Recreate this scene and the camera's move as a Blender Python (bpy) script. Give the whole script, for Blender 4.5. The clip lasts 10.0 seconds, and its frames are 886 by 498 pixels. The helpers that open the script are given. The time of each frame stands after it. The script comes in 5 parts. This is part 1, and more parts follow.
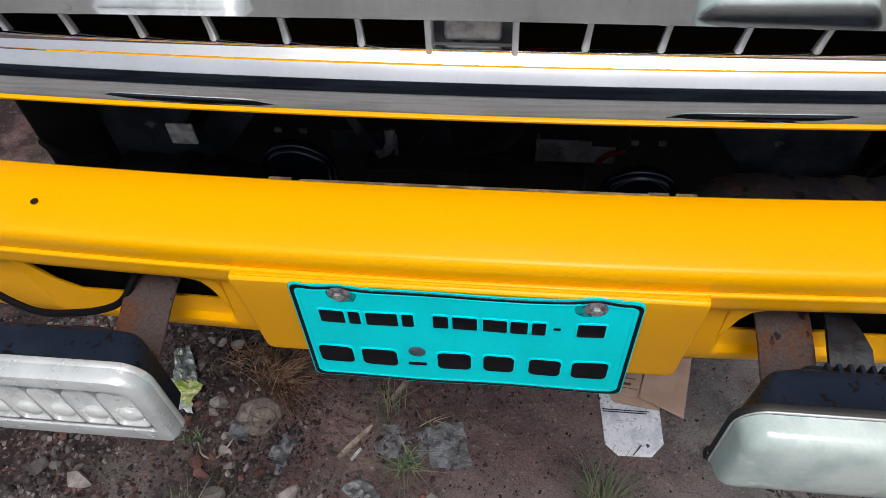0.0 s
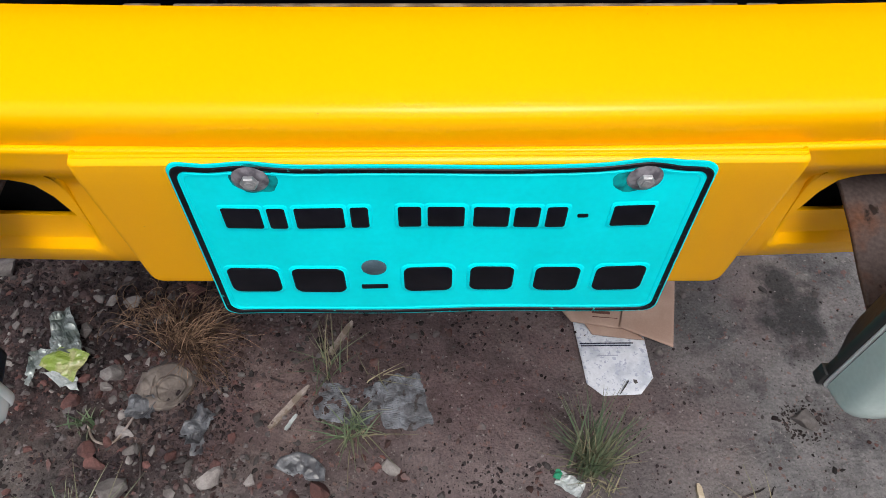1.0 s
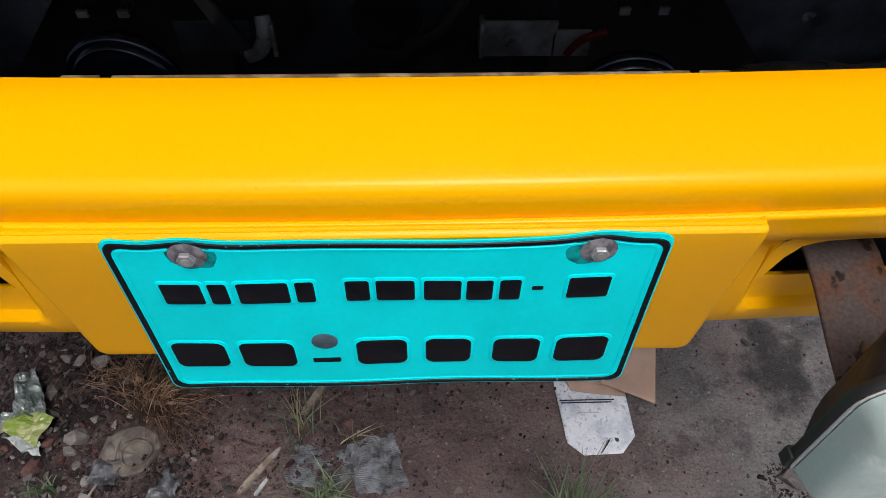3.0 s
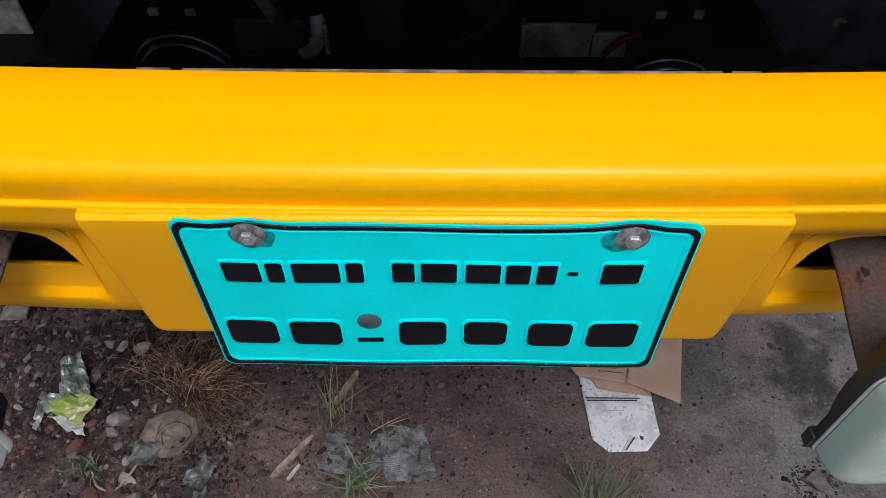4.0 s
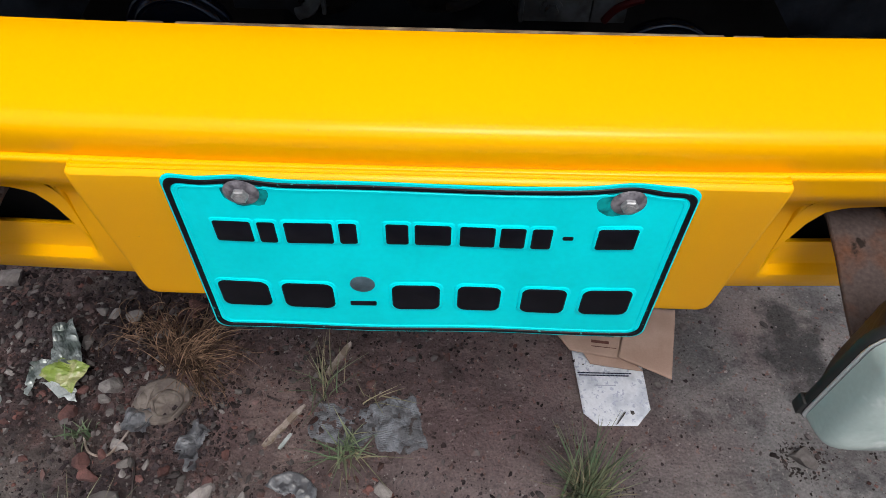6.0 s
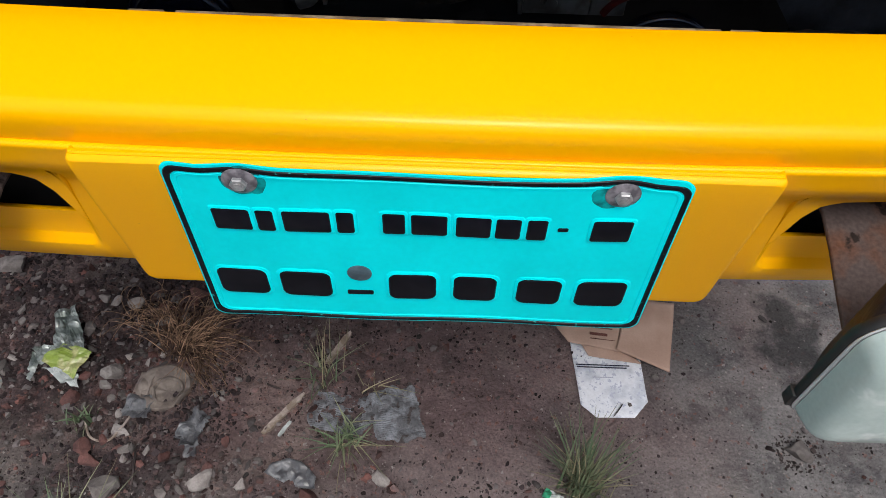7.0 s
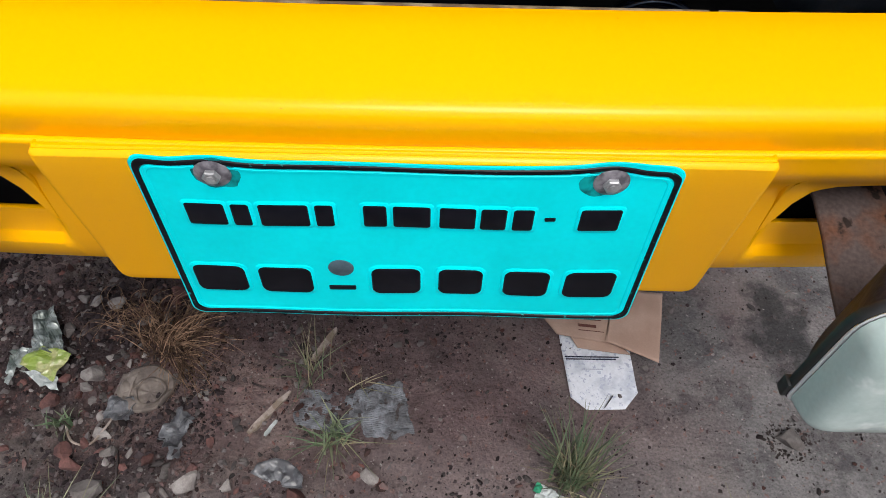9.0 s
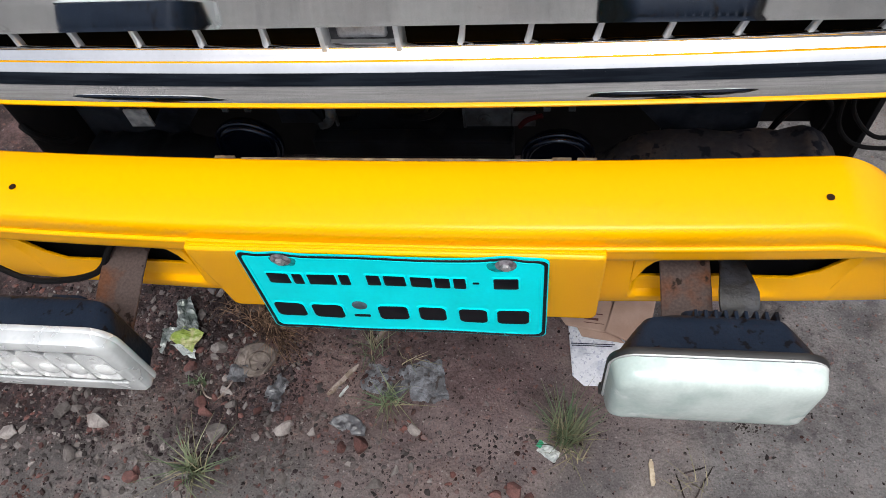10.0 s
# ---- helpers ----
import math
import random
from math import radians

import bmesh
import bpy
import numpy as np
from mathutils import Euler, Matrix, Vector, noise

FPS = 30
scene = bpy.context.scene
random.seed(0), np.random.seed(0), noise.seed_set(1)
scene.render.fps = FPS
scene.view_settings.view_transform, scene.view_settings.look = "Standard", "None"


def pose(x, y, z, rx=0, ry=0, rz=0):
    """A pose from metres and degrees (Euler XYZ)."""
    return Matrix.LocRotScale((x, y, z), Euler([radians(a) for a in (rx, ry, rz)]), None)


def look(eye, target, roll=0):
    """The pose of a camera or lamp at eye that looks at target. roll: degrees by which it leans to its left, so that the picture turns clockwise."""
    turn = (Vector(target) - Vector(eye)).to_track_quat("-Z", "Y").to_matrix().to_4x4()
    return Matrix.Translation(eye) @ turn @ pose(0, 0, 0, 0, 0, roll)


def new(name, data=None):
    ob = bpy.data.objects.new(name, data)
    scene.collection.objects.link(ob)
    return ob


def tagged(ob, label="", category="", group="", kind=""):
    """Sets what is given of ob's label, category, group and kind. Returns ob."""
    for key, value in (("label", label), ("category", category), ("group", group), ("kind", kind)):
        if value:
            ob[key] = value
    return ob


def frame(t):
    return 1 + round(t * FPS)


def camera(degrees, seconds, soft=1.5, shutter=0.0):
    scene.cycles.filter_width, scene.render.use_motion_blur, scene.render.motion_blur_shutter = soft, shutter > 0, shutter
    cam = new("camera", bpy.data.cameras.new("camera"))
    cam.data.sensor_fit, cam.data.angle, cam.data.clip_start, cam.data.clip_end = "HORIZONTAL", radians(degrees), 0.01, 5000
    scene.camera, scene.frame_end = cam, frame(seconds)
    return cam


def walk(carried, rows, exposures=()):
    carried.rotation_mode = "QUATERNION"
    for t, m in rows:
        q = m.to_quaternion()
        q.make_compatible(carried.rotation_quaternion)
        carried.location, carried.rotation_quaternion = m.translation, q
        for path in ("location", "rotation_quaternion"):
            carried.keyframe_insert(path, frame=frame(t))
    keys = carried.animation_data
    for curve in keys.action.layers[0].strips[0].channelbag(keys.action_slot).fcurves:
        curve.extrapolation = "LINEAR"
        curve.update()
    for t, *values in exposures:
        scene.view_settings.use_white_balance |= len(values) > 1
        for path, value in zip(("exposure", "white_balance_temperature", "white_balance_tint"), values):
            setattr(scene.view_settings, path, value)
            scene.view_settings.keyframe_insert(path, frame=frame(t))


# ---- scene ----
cam = camera(64.1, 10.0, soft=0.65)
PATH = [
    (0, (0.05, -0.449, 1.468), (-0.135, 0.79, -0.091), -3.7),
    (0.1, (0.012, -0.42, 1.394), (-0.123, 0.793, -0.191), -3.9),
    (0.2, (-0.019, -0.405, 1.338), (-0.106, 0.784, -0.267), -2.5),
    (0.3, (-0.025, -0.402, 1.308), (-0.105, 0.793, -0.294), -1.8),
    (0.5, (-0.019, -0.376, 1.262), (-0.061, 0.798, -0.356), -1.0),
    (1, (-0.011, -0.342, 1.203), (0.03, 0.814, -0.429), 1.2),
    (1.5, (-0.008, -0.323, 1.178), (0.055, 0.811, -0.468), 1.8),
    (2, (-0.006, -0.31, 1.172), (0.04, 0.833, -0.468), 2.5),
    (2.5, (0.008, -0.294, 1.178), (0.1, 0.907, -0.419), 3.1),
    (3, (0.023, -0.311, 1.201), (0.084, 0.94, -0.359), 1.3),
    (3.2, (0.02, -0.323, 1.209), (0.062, 0.951, -0.337), 0.9),
    (4.3, (0.007, -0.352, 1.219), (-0.01, 0.909, -0.333), 0.4),
    (4.5, (0.012, -0.357, 1.22), (-0.002, 0.902, -0.334), 1.0),
    (5, (0.01, -0.352, 1.2), (0.028, 0.874, -0.38), 1.7),
    (5.5, (0.008, -0.352, 1.202), (0.022, 0.871, -0.38), 1.6),
    (7, (0.015, -0.357, 1.209), (0.014, 0.844, -0.391), 2.0),
    (7.5, (0.017, -0.359, 1.206), (0.02, 0.832, -0.401), 1.7),
    (8, (0.017, -0.36, 1.201), (0.025, 0.831, -0.406), 1.7),
    (8.5, (0.02, -0.353, 1.194), (0.051, 0.826, -0.421), 2.4),
    (9, (0.018, -0.347, 1.193), (0.053, 0.841, -0.415), 2.4),
    (9.1, (0.018, -0.347, 1.193), (0.053, 0.841, -0.415), 2.4),
    (9.2, (0.019, -0.349, 1.2), (0.051, 0.836, -0.411), 2.3),
    (9.3, (0.025, -0.357, 1.228), (0.043, 0.813, -0.393), 1.7),
    (9.4, (0.033, -0.367, 1.265), (0.032, 0.784, -0.369), 1.0),
    (9.5, (0.041, -0.378, 1.302), (0.021, 0.755, -0.346), 0.3),
    (9.6, (0.05, -0.39, 1.347), (0.039, 0.72, -0.317), 0.6),
    (9.7, (0.076, -0.415, 1.401), (0.017, 0.691, -0.264), -0.4),
    (9.8, (0.105, -0.429, 1.456), (-0.011, 0.663, -0.215), -3.2),
    (9.9, (0.135, -0.443, 1.502), (-0.034, 0.642, -0.17), -5.9),
    (10, (0.187, -0.461, 1.559), (-0.074, 0.614, -0.107), -10.1),
]
walk(cam, [(t, look(eye, target, roll)) for t, eye, target, roll in PATH],
     exposures=[(0, -0.12), (0.3, 0.06), (0.6, 0.17), (1, 0.27), (2, 0.28), (2.5, 0.11), (3, 0.0), (4.3, -0.04), (5, 0.06), (5.7, 0.12), (7, 0.18), (7.6, 0.24), (8.2, 0.29), (10, 0.29)])


# ---- light ----
world = bpy.data.worlds.new("sky_world")
scene.world = world
world.use_nodes = True
wn, wl = world.node_tree.nodes, world.node_tree.links
sky = wn.new("ShaderNodeTexSky")
sky.sky_type, sky.sun_disc = "NISHITA", False
sky.sun_elevation, sky.sun_rotation = radians(65), radians(165)
sky.air_density, sky.dust_density = 1.0, 5.0
hs = wn.new("ShaderNodeHueSaturation")
hs.inputs["Saturation"].default_value = 0.42
wl.new(sky.outputs[0], hs.inputs["Color"])
wl.new(hs.outputs[0], wn["Background"].inputs["Color"])
wn["Background"].inputs["Strength"].default_value = 0.14
sun = new("sun", bpy.data.lights.new("sun", "SUN"))
sun.data.energy, sun.data.angle, sun.data.color = 1.50, radians(26), (1.0, 0.98, 0.95)
sun.matrix_world = look((0.5, -1.85, 4.2), (0, 0, 0))


# ---- materials ----
def mat(name, base, rough=0.5, metal=0.0, second=None, scale=8.0, lo=0.4, hi=0.6, bump=0.0, bump_scale=60.0, coat=0.0, fine=0.12, island=0.0, rough_var=0.1, spots=None, spot_scale=30.0, spot_at=0.68, spec=0.5):
    """A surface with stains (second colour), fine grain, optional dirt spots, uneven gloss and fine relief."""
    m = bpy.data.materials.new(name)
    m.use_nodes = True
    n, l = m.node_tree.nodes, m.node_tree.links
    b = n["Principled BSDF"]
    co = n.new("ShaderNodeTexCoord")
    big = n.new("ShaderNodeTexNoise")
    big.inputs["Scale"].default_value, big.inputs["Detail"].default_value = scale, 6.0
    l.new(co.outputs["Object"], big.inputs["Vector"])
    ramp = n.new("ShaderNodeMapRange")
    ramp.inputs[1].default_value, ramp.inputs[2].default_value = lo, hi
    l.new(big.outputs[0], ramp.inputs[0])
    mix = n.new("ShaderNodeMix")
    mix.data_type = "RGBA"
    mix.inputs[6].default_value = (*base, 1)
    mix.inputs[7].default_value = (*(second or [c * 0.8 for c in base]), 1)
    l.new(ramp.outputs[0], mix.inputs[0])
    out = mix.outputs[2]
    if spots:
        sp = n.new("ShaderNodeTexNoise")
        sp.inputs["Scale"].default_value, sp.inputs["Detail"].default_value = spot_scale, 4.0
        l.new(co.outputs["Object"], sp.inputs["Vector"])
        sr = n.new("ShaderNodeMapRange")
        sr.inputs[1].default_value, sr.inputs[2].default_value = spot_at, spot_at + 0.05
        l.new(sp.outputs[0], sr.inputs[0])
        sm = n.new("ShaderNodeMix")
        sm.data_type = "RGBA"
        sm.inputs[7].default_value = (*spots, 1)
        l.new(sr.outputs[0], sm.inputs[0])
        l.new(out, sm.inputs[6])
        out = sm.outputs[2]
    grain = n.new("ShaderNodeTexNoise")
    grain.inputs["Scale"].default_value, grain.inputs["Detail"].default_value = bump_scale * 3, 5.0
    l.new(co.outputs["Object"], grain.inputs["Vector"])
    val = n.new("ShaderNodeMapRange")
    val.inputs[3].default_value, val.inputs[4].default_value = 1 - fine * 2, 1 + fine * 2
    l.new(grain.outputs[0], val.inputs[0])
    hsv = n.new("ShaderNodeHueSaturation")
    l.new(out, hsv.inputs["Color"])
    if island:
        geo = n.new("ShaderNodeNewGeometry")
        ob = n.new("ShaderNodeObjectInfo")
        add = n.new("ShaderNodeMath")
        add.operation = "ADD"
        l.new(geo.outputs["Random Per Island"], add.inputs[0])
        l.new(ob.outputs["Random"], add.inputs[1])
        fr = n.new("ShaderNodeMath")
        fr.operation = "FRACT"
        l.new(add.outputs[0], fr.inputs[0])
        rv = n.new("ShaderNodeMapRange")
        rv.inputs[3].default_value, rv.inputs[4].default_value = 1 - island, 1 + island
        l.new(fr.outputs[0], rv.inputs[0])
        mul = n.new("ShaderNodeMath")
        mul.operation = "MULTIPLY"
        l.new(rv.outputs[0], mul.inputs[0])
        l.new(val.outputs[0], mul.inputs[1])
        l.new(mul.outputs[0], hsv.inputs["Value"])
    else:
        l.new(val.outputs[0], hsv.inputs["Value"])
    l.new(hsv.outputs[0], b.inputs["Base Color"])
    rr = n.new("ShaderNodeMapRange")
    rr.inputs[3].default_value, rr.inputs[4].default_value = max(0.02, rough - rough_var), min(1, rough + rough_var)
    l.new(big.outputs[0], rr.inputs[0])
    l.new(rr.outputs[0], b.inputs["Roughness"])
    b.inputs["Metallic"].default_value = metal
    b.inputs["Specular IOR Level"].default_value = spec if rough < 0.75 else min(spec, 0.12)
    b.inputs["Coat Weight"].default_value = coat
    b.inputs["Coat Roughness"].default_value = 0.08
    if bump:
        bn = n.new("ShaderNodeTexNoise")
        bn.inputs["Scale"].default_value, bn.inputs["Detail"].default_value = bump_scale, 6.0
        l.new(co.outputs["Object"], bn.inputs["Vector"])
        bp = n.new("ShaderNodeBump")
        bp.inputs["Strength"].default_value, bp.inputs["Distance"].default_value = bump, 0.003
        l.new(bn.outputs[0], bp.inputs["Height"])
        l.new(bp.outputs[0], b.inputs["Normal"])
    return m


YELLOW = mat("yellow_paint", (0.99, 0.472, 0.0), 0.25, second=(0.97, 0.455, 0.0), scale=3, coat=0.0, spec=0.20, rough_var=0.03, fine=0.015, bump=0.03, bump_scale=300, spots=(0.5, 0.27, 0.03), spot_scale=160, spot_at=0.77)
TEAL = mat("teal_reflective_film", (0.0, 0.80, 0.88), 0.32, second=(0.0, 0.73, 0.80), scale=9, spec=0.06, fine=0.03)
# dark teal for grime round the bolts, also painting the shade of their dents
TEAL_DARK = mat("grimy_shaded_teal", (0.002, 0.34, 0.35), 0.5, second=(0.004, 0.12, 0.13), scale=75, lo=0.40, hi=0.6, spec=0.08)
BLACK_INK = mat("black_embossed_paint", (0.003, 0.003, 0.006), 0.35, second=(0.006, 0.006, 0.010), scale=40, spec=0.12)
BORDER_INK = mat("chipped_black_border", (0.003, 0.003, 0.006), 0.35, second=(0.006, 0.006, 0.010), scale=40, spec=0.12, spots=(0.02, 0.34, 0.32), spot_scale=210, spot_at=0.66)
STEEL = mat("dull_zinc_steel", (0.50, 0.51, 0.53), 0.38, metal=0.45, second=(0.30, 0.30, 0.31), scale=90, bump=0.2, bump_scale=200)
WASHER = mat("tarnished_steel_washer", (0.30, 0.28, 0.31), 0.42, metal=0.35, second=(0.12, 0.11, 0.13), scale=120, lo=0.42, hi=0.58, bump=0.5, bump_scale=160)
RIVET = mat("grey_plastic_rivet", (0.075, 0.115, 0.145), 0.5, second=(0.055, 0.085, 0.105), scale=80, bump=0.2, bump_scale=180, spec=0.2)
CHROME = mat("chrome", (0.96, 0.96, 0.97), 0.035, metal=1.0, second=(0.88, 0.88, 0.89), scale=14, rough_var=0.02, fine=0.02)
DULLCHROME = mat("dulled_chrome", (0.93, 0.95, 0.97), 0.045, metal=1.0, second=(0.82, 0.84, 0.86), scale=9, rough_var=0.03, fine=0.03, spots=(0.70, 0.71, 0.72), spot_scale=40, spot_at=0.66)
RUST = mat("rusty_painted_steel", (0.078, 0.060, 0.057), 0.75, second=(0.105, 0.048, 0.028), scale=17, lo=0.48, hi=0.62, bump=0.6, bump_scale=90, spots=(0.02, 0.014, 0.012), spot_scale=48, spot_at=0.60, fine=0.25)
# the blue in this black base paints the sky's sheen on the housing
HOUSING = mat("black_lamp_plastic", (0.009, 0.015, 0.028), 0.5, second=(0.019, 0.028, 0.046), scale=18, lo=0.45, hi=0.75, bump=0.25, bump_scale=140, spots=(0.004, 0.004, 0.006), spot_scale=75, spot_at=0.60, spec=0.10)
HINGE = mat("black_worn_hinge", (0.005, 0.006, 0.008), 0.45, second=(0.017, 0.020, 0.028), scale=30, lo=0.46, hi=0.62, bump=0.5, bump_scale=90, spec=0.3, spots=(0.006, 0.006, 0.008), spot_scale=70, spot_at=0.58)
WORN = mat("worn_grey_metal", (0.15, 0.15, 0.16), 0.55, metal=0.2, second=(0.06, 0.06, 0.065), scale=26, lo=0.45, hi=0.6, bump=0.4, bump_scale=80, spots=(0.02, 0.02, 0.02), spot_scale=45, spot_at=0.6)
# chrome made mostly non-metallic white, painting in its reflection of the sky
SLAT = mat("sky_white_chrome", (0.95, 0.96, 0.97), 0.20, metal=0.30, second=(0.80, 0.81, 0.82), scale=60, fine=0.04)
RUBBER = mat("black_rubber", (0.010, 0.010, 0.011), 0.55, second=(0.02, 0.02, 0.02), scale=30)
SILVER = mat("silver_lamp_bezel", (0.80, 0.83, 0.84), 0.26, metal=0.4, second=(0.64, 0.67, 0.68), scale=16, fine=0.05)
BULB = mat("frosted_white_bulb", (0.86, 0.88, 0.89), 0.25, second=(0.78, 0.80, 0.82), scale=30, coat=0.4, fine=0.02)
MIRROR = mat("bright_reflector", (0.95, 0.96, 0.97), 0.28, metal=0.35, second=(0.85, 0.87, 0.88), scale=40, fine=0.02, bump=0.25, bump_scale=70)
HAZY = mat("hazy_lamp_glass", (0.61, 0.70, 0.675), 0.20, second=(0.42, 0.52, 0.50), scale=16, lo=0.42, hi=0.62, coat=0.5, fine=0.05, bump=0.12, bump_scale=90, spots=(0.66, 0.73, 0.71), spot_scale=19, spot_at=0.58)
# bay materials; DARKER and BLACKM are set near black to carry deep shade
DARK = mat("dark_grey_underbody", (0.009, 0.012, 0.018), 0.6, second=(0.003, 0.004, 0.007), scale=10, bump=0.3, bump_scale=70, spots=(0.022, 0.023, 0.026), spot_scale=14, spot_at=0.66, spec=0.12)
DARKER = mat("shade_black_panel", (0.0052, 0.0068, 0.0105), 0.6, second=(0.0020, 0.0026, 0.0042), scale=12, bump=0.3, bump_scale=70, spots=(0.008, 0.009, 0.012), spot_scale=14, spot_at=0.64, spec=0.10)
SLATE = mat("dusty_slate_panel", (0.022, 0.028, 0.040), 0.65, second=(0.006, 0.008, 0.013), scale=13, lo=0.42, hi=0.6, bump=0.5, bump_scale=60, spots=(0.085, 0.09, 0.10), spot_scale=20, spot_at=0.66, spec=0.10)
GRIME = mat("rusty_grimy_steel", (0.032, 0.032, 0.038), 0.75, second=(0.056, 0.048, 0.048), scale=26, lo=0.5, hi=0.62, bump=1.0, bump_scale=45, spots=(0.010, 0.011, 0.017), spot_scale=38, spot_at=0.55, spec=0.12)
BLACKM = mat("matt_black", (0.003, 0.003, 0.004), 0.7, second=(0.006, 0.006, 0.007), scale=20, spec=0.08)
HORN = mat("black_gloss_horn", (0.001, 0.002, 0.006), 0.20, second=(0.002, 0.003, 0.008), scale=20, spec=0.30, rough_var=0.05)
HORN.node_tree.nodes["Principled BSDF"].inputs["Specular Tint"].default_value = (0.55, 0.72, 1.0, 1)
DULLMETAL = mat("dull_grey_bracket", (0.060, 0.070, 0.082), 0.5, metal=0.2, second=(0.026, 0.030, 0.035), scale=40, spec=0.2)
RED = mat("red_plastic", (0.036, 0.002, 0.004), 0.6, spec=0.1)
DUSTY = mat("dusty_flange", (0.36, 0.30, 0.20), 0.8, second=(0.16, 0.12, 0.08), scale=50)
CABLE = mat("black_cable", (0.005, 0.005, 0.006), 0.7, spec=0.12)
STONE = mat("grey_stone", (0.155, 0.14, 0.135), 0.85, second=(0.10, 0.088, 0.085), scale=45, island=0.4, bump=0.5, bump_scale=160, fine=0.15)
PALE = mat("pale_stone", (0.285, 0.262, 0.252), 0.8, second=(0.17, 0.15, 0.145), scale=40, island=0.15, bump=0.6, bump_scale=150, fine=0.15)
BRICK = mat("broken_brick", (0.128, 0.064, 0.058), 0.9, second=(0.080, 0.045, 0.043), scale=40, island=0.35, bump=0.6, bump_scale=140, fine=0.2)
GRAVEL = mat("mixed_gravel", (0.085, 0.074, 0.074), 0.9, second=(0.110, 0.052, 0.046), scale=9, lo=0.52, hi=0.62, island=0.75, fine=0.18)
CRUMB = mat("dark_crumbs", (0.018, 0.015, 0.015), 0.95, second=(0.055, 0.043, 0.042), scale=9, island=0.5)
SOIL = mat("dark_soil_clods", (0.034, 0.026, 0.028), 0.95, second=(0.085, 0.056, 0.054), scale=6, lo=0.5, hi=0.62, island=0.65, fine=0.25, bump_scale=120)
WOOD = mat("weathered_wood", (0.34, 0.287, 0.262), 0.8, second=(0.19, 0.15, 0.12), scale=60, bump=0.4, bump_scale=200, fine=0.15)
CREAM = mat("fresh_cream_wood", (0.56, 0.48, 0.36), 0.8, second=(0.40, 0.33, 0.24), scale=70, bump=0.3, bump_scale=200, fine=0.1)
PAPER = mat("white_paper", (0.66, 0.68, 0.74), 0.8, second=(0.50, 0.53, 0.60), scale=26, lo=0.48, hi=0.62, bump=0.4, bump_scale=60, spots=(0.42, 0.45, 0.55), spot_scale=150, spot_at=0.575, fine=0.09)
CARD = mat("brown_cardboard", (0.44, 0.31, 0.25), 0.85, second=(0.37, 0.25, 0.20), scale=14, bump=0.2, bump_scale=120, fine=0.06)
PRINT = mat("faded_print", (0.14, 0.06, 0.05), 0.8)
INKLINE = mat("blue_black_print", (0.03, 0.035, 0.06), 0.8)
FOILW = mat("white_wrapper_foil", (0.50, 0.53, 0.53), 0.4, second=(0.30, 0.33, 0.33), scale=45, metal=0.1, bump=0.4, bump_scale=90)
GREENPK = mat("green_packet_print", (0.22, 0.30, 0.05), 0.35, second=(0.36, 0.36, 0.16), scale=34, lo=0.50, hi=0.6, coat=0.3, bump=0.4, bump_scale=90)
SILVERPK = mat("silver_packet_film", (0.30, 0.33, 0.32), 0.30, metal=0.4, second=(0.09, 0.11, 0.10), scale=38, lo=0.45, hi=0.6, bump=0.5, bump_scale=80)
CUPM = mat("dirty_paper_cup", (0.205, 0.172, 0.150), 0.7, second=(0.115, 0.093, 0.082), scale=38, bump=0.6, bump_scale=60, fine=0.14)
GREYCLOTH = mat("grey_woven_rag", (0.180, 0.188, 0.212), 0.9, second=(0.090, 0.091, 0.099), scale=44, lo=0.40, hi=0.58, bump=0.9, bump_scale=190, fine=0.24, spots=(0.055, 0.046, 0.046), spot_scale=62, spot_at=0.63)
PLASTICW = mat("dirty_clear_plastic", (0.150, 0.155, 0.168), 0.35, second=(0.055, 0.055, 0.062), scale=40, lo=0.42, hi=0.58, bump=0.4, bump_scale=90)
GRASS_G = mat("green_grass", (0.070, 0.112, 0.056), 0.55, second=(0.165, 0.175, 0.105), scale=14, island=0.45)
GRASS_D = mat("dry_grass", (0.34, 0.215, 0.14), 0.75, second=(0.12, 0.075, 0.050), scale=30, lo=0.42, hi=0.58, island=0.5)
GRASS_B = mat("dead_brown_grass", (0.10, 0.062, 0.044), 0.8, second=(0.05, 0.032, 0.025), scale=30, island=0.5)
STRAW = mat("pale_straw", (0.27, 0.235, 0.15), 0.7, second=(0.15, 0.15, 0.085), scale=20, island=0.35)

GLASS = bpy.data.materials.new("clear_lamp_glass")
GLASS.use_nodes = True
gb = GLASS.node_tree.nodes["Principled BSDF"]
gb.inputs["Transmission Weight"].default_value, gb.inputs["Roughness"].default_value, gb.inputs["IOR"].default_value = 1.0, 0.02, 1.3


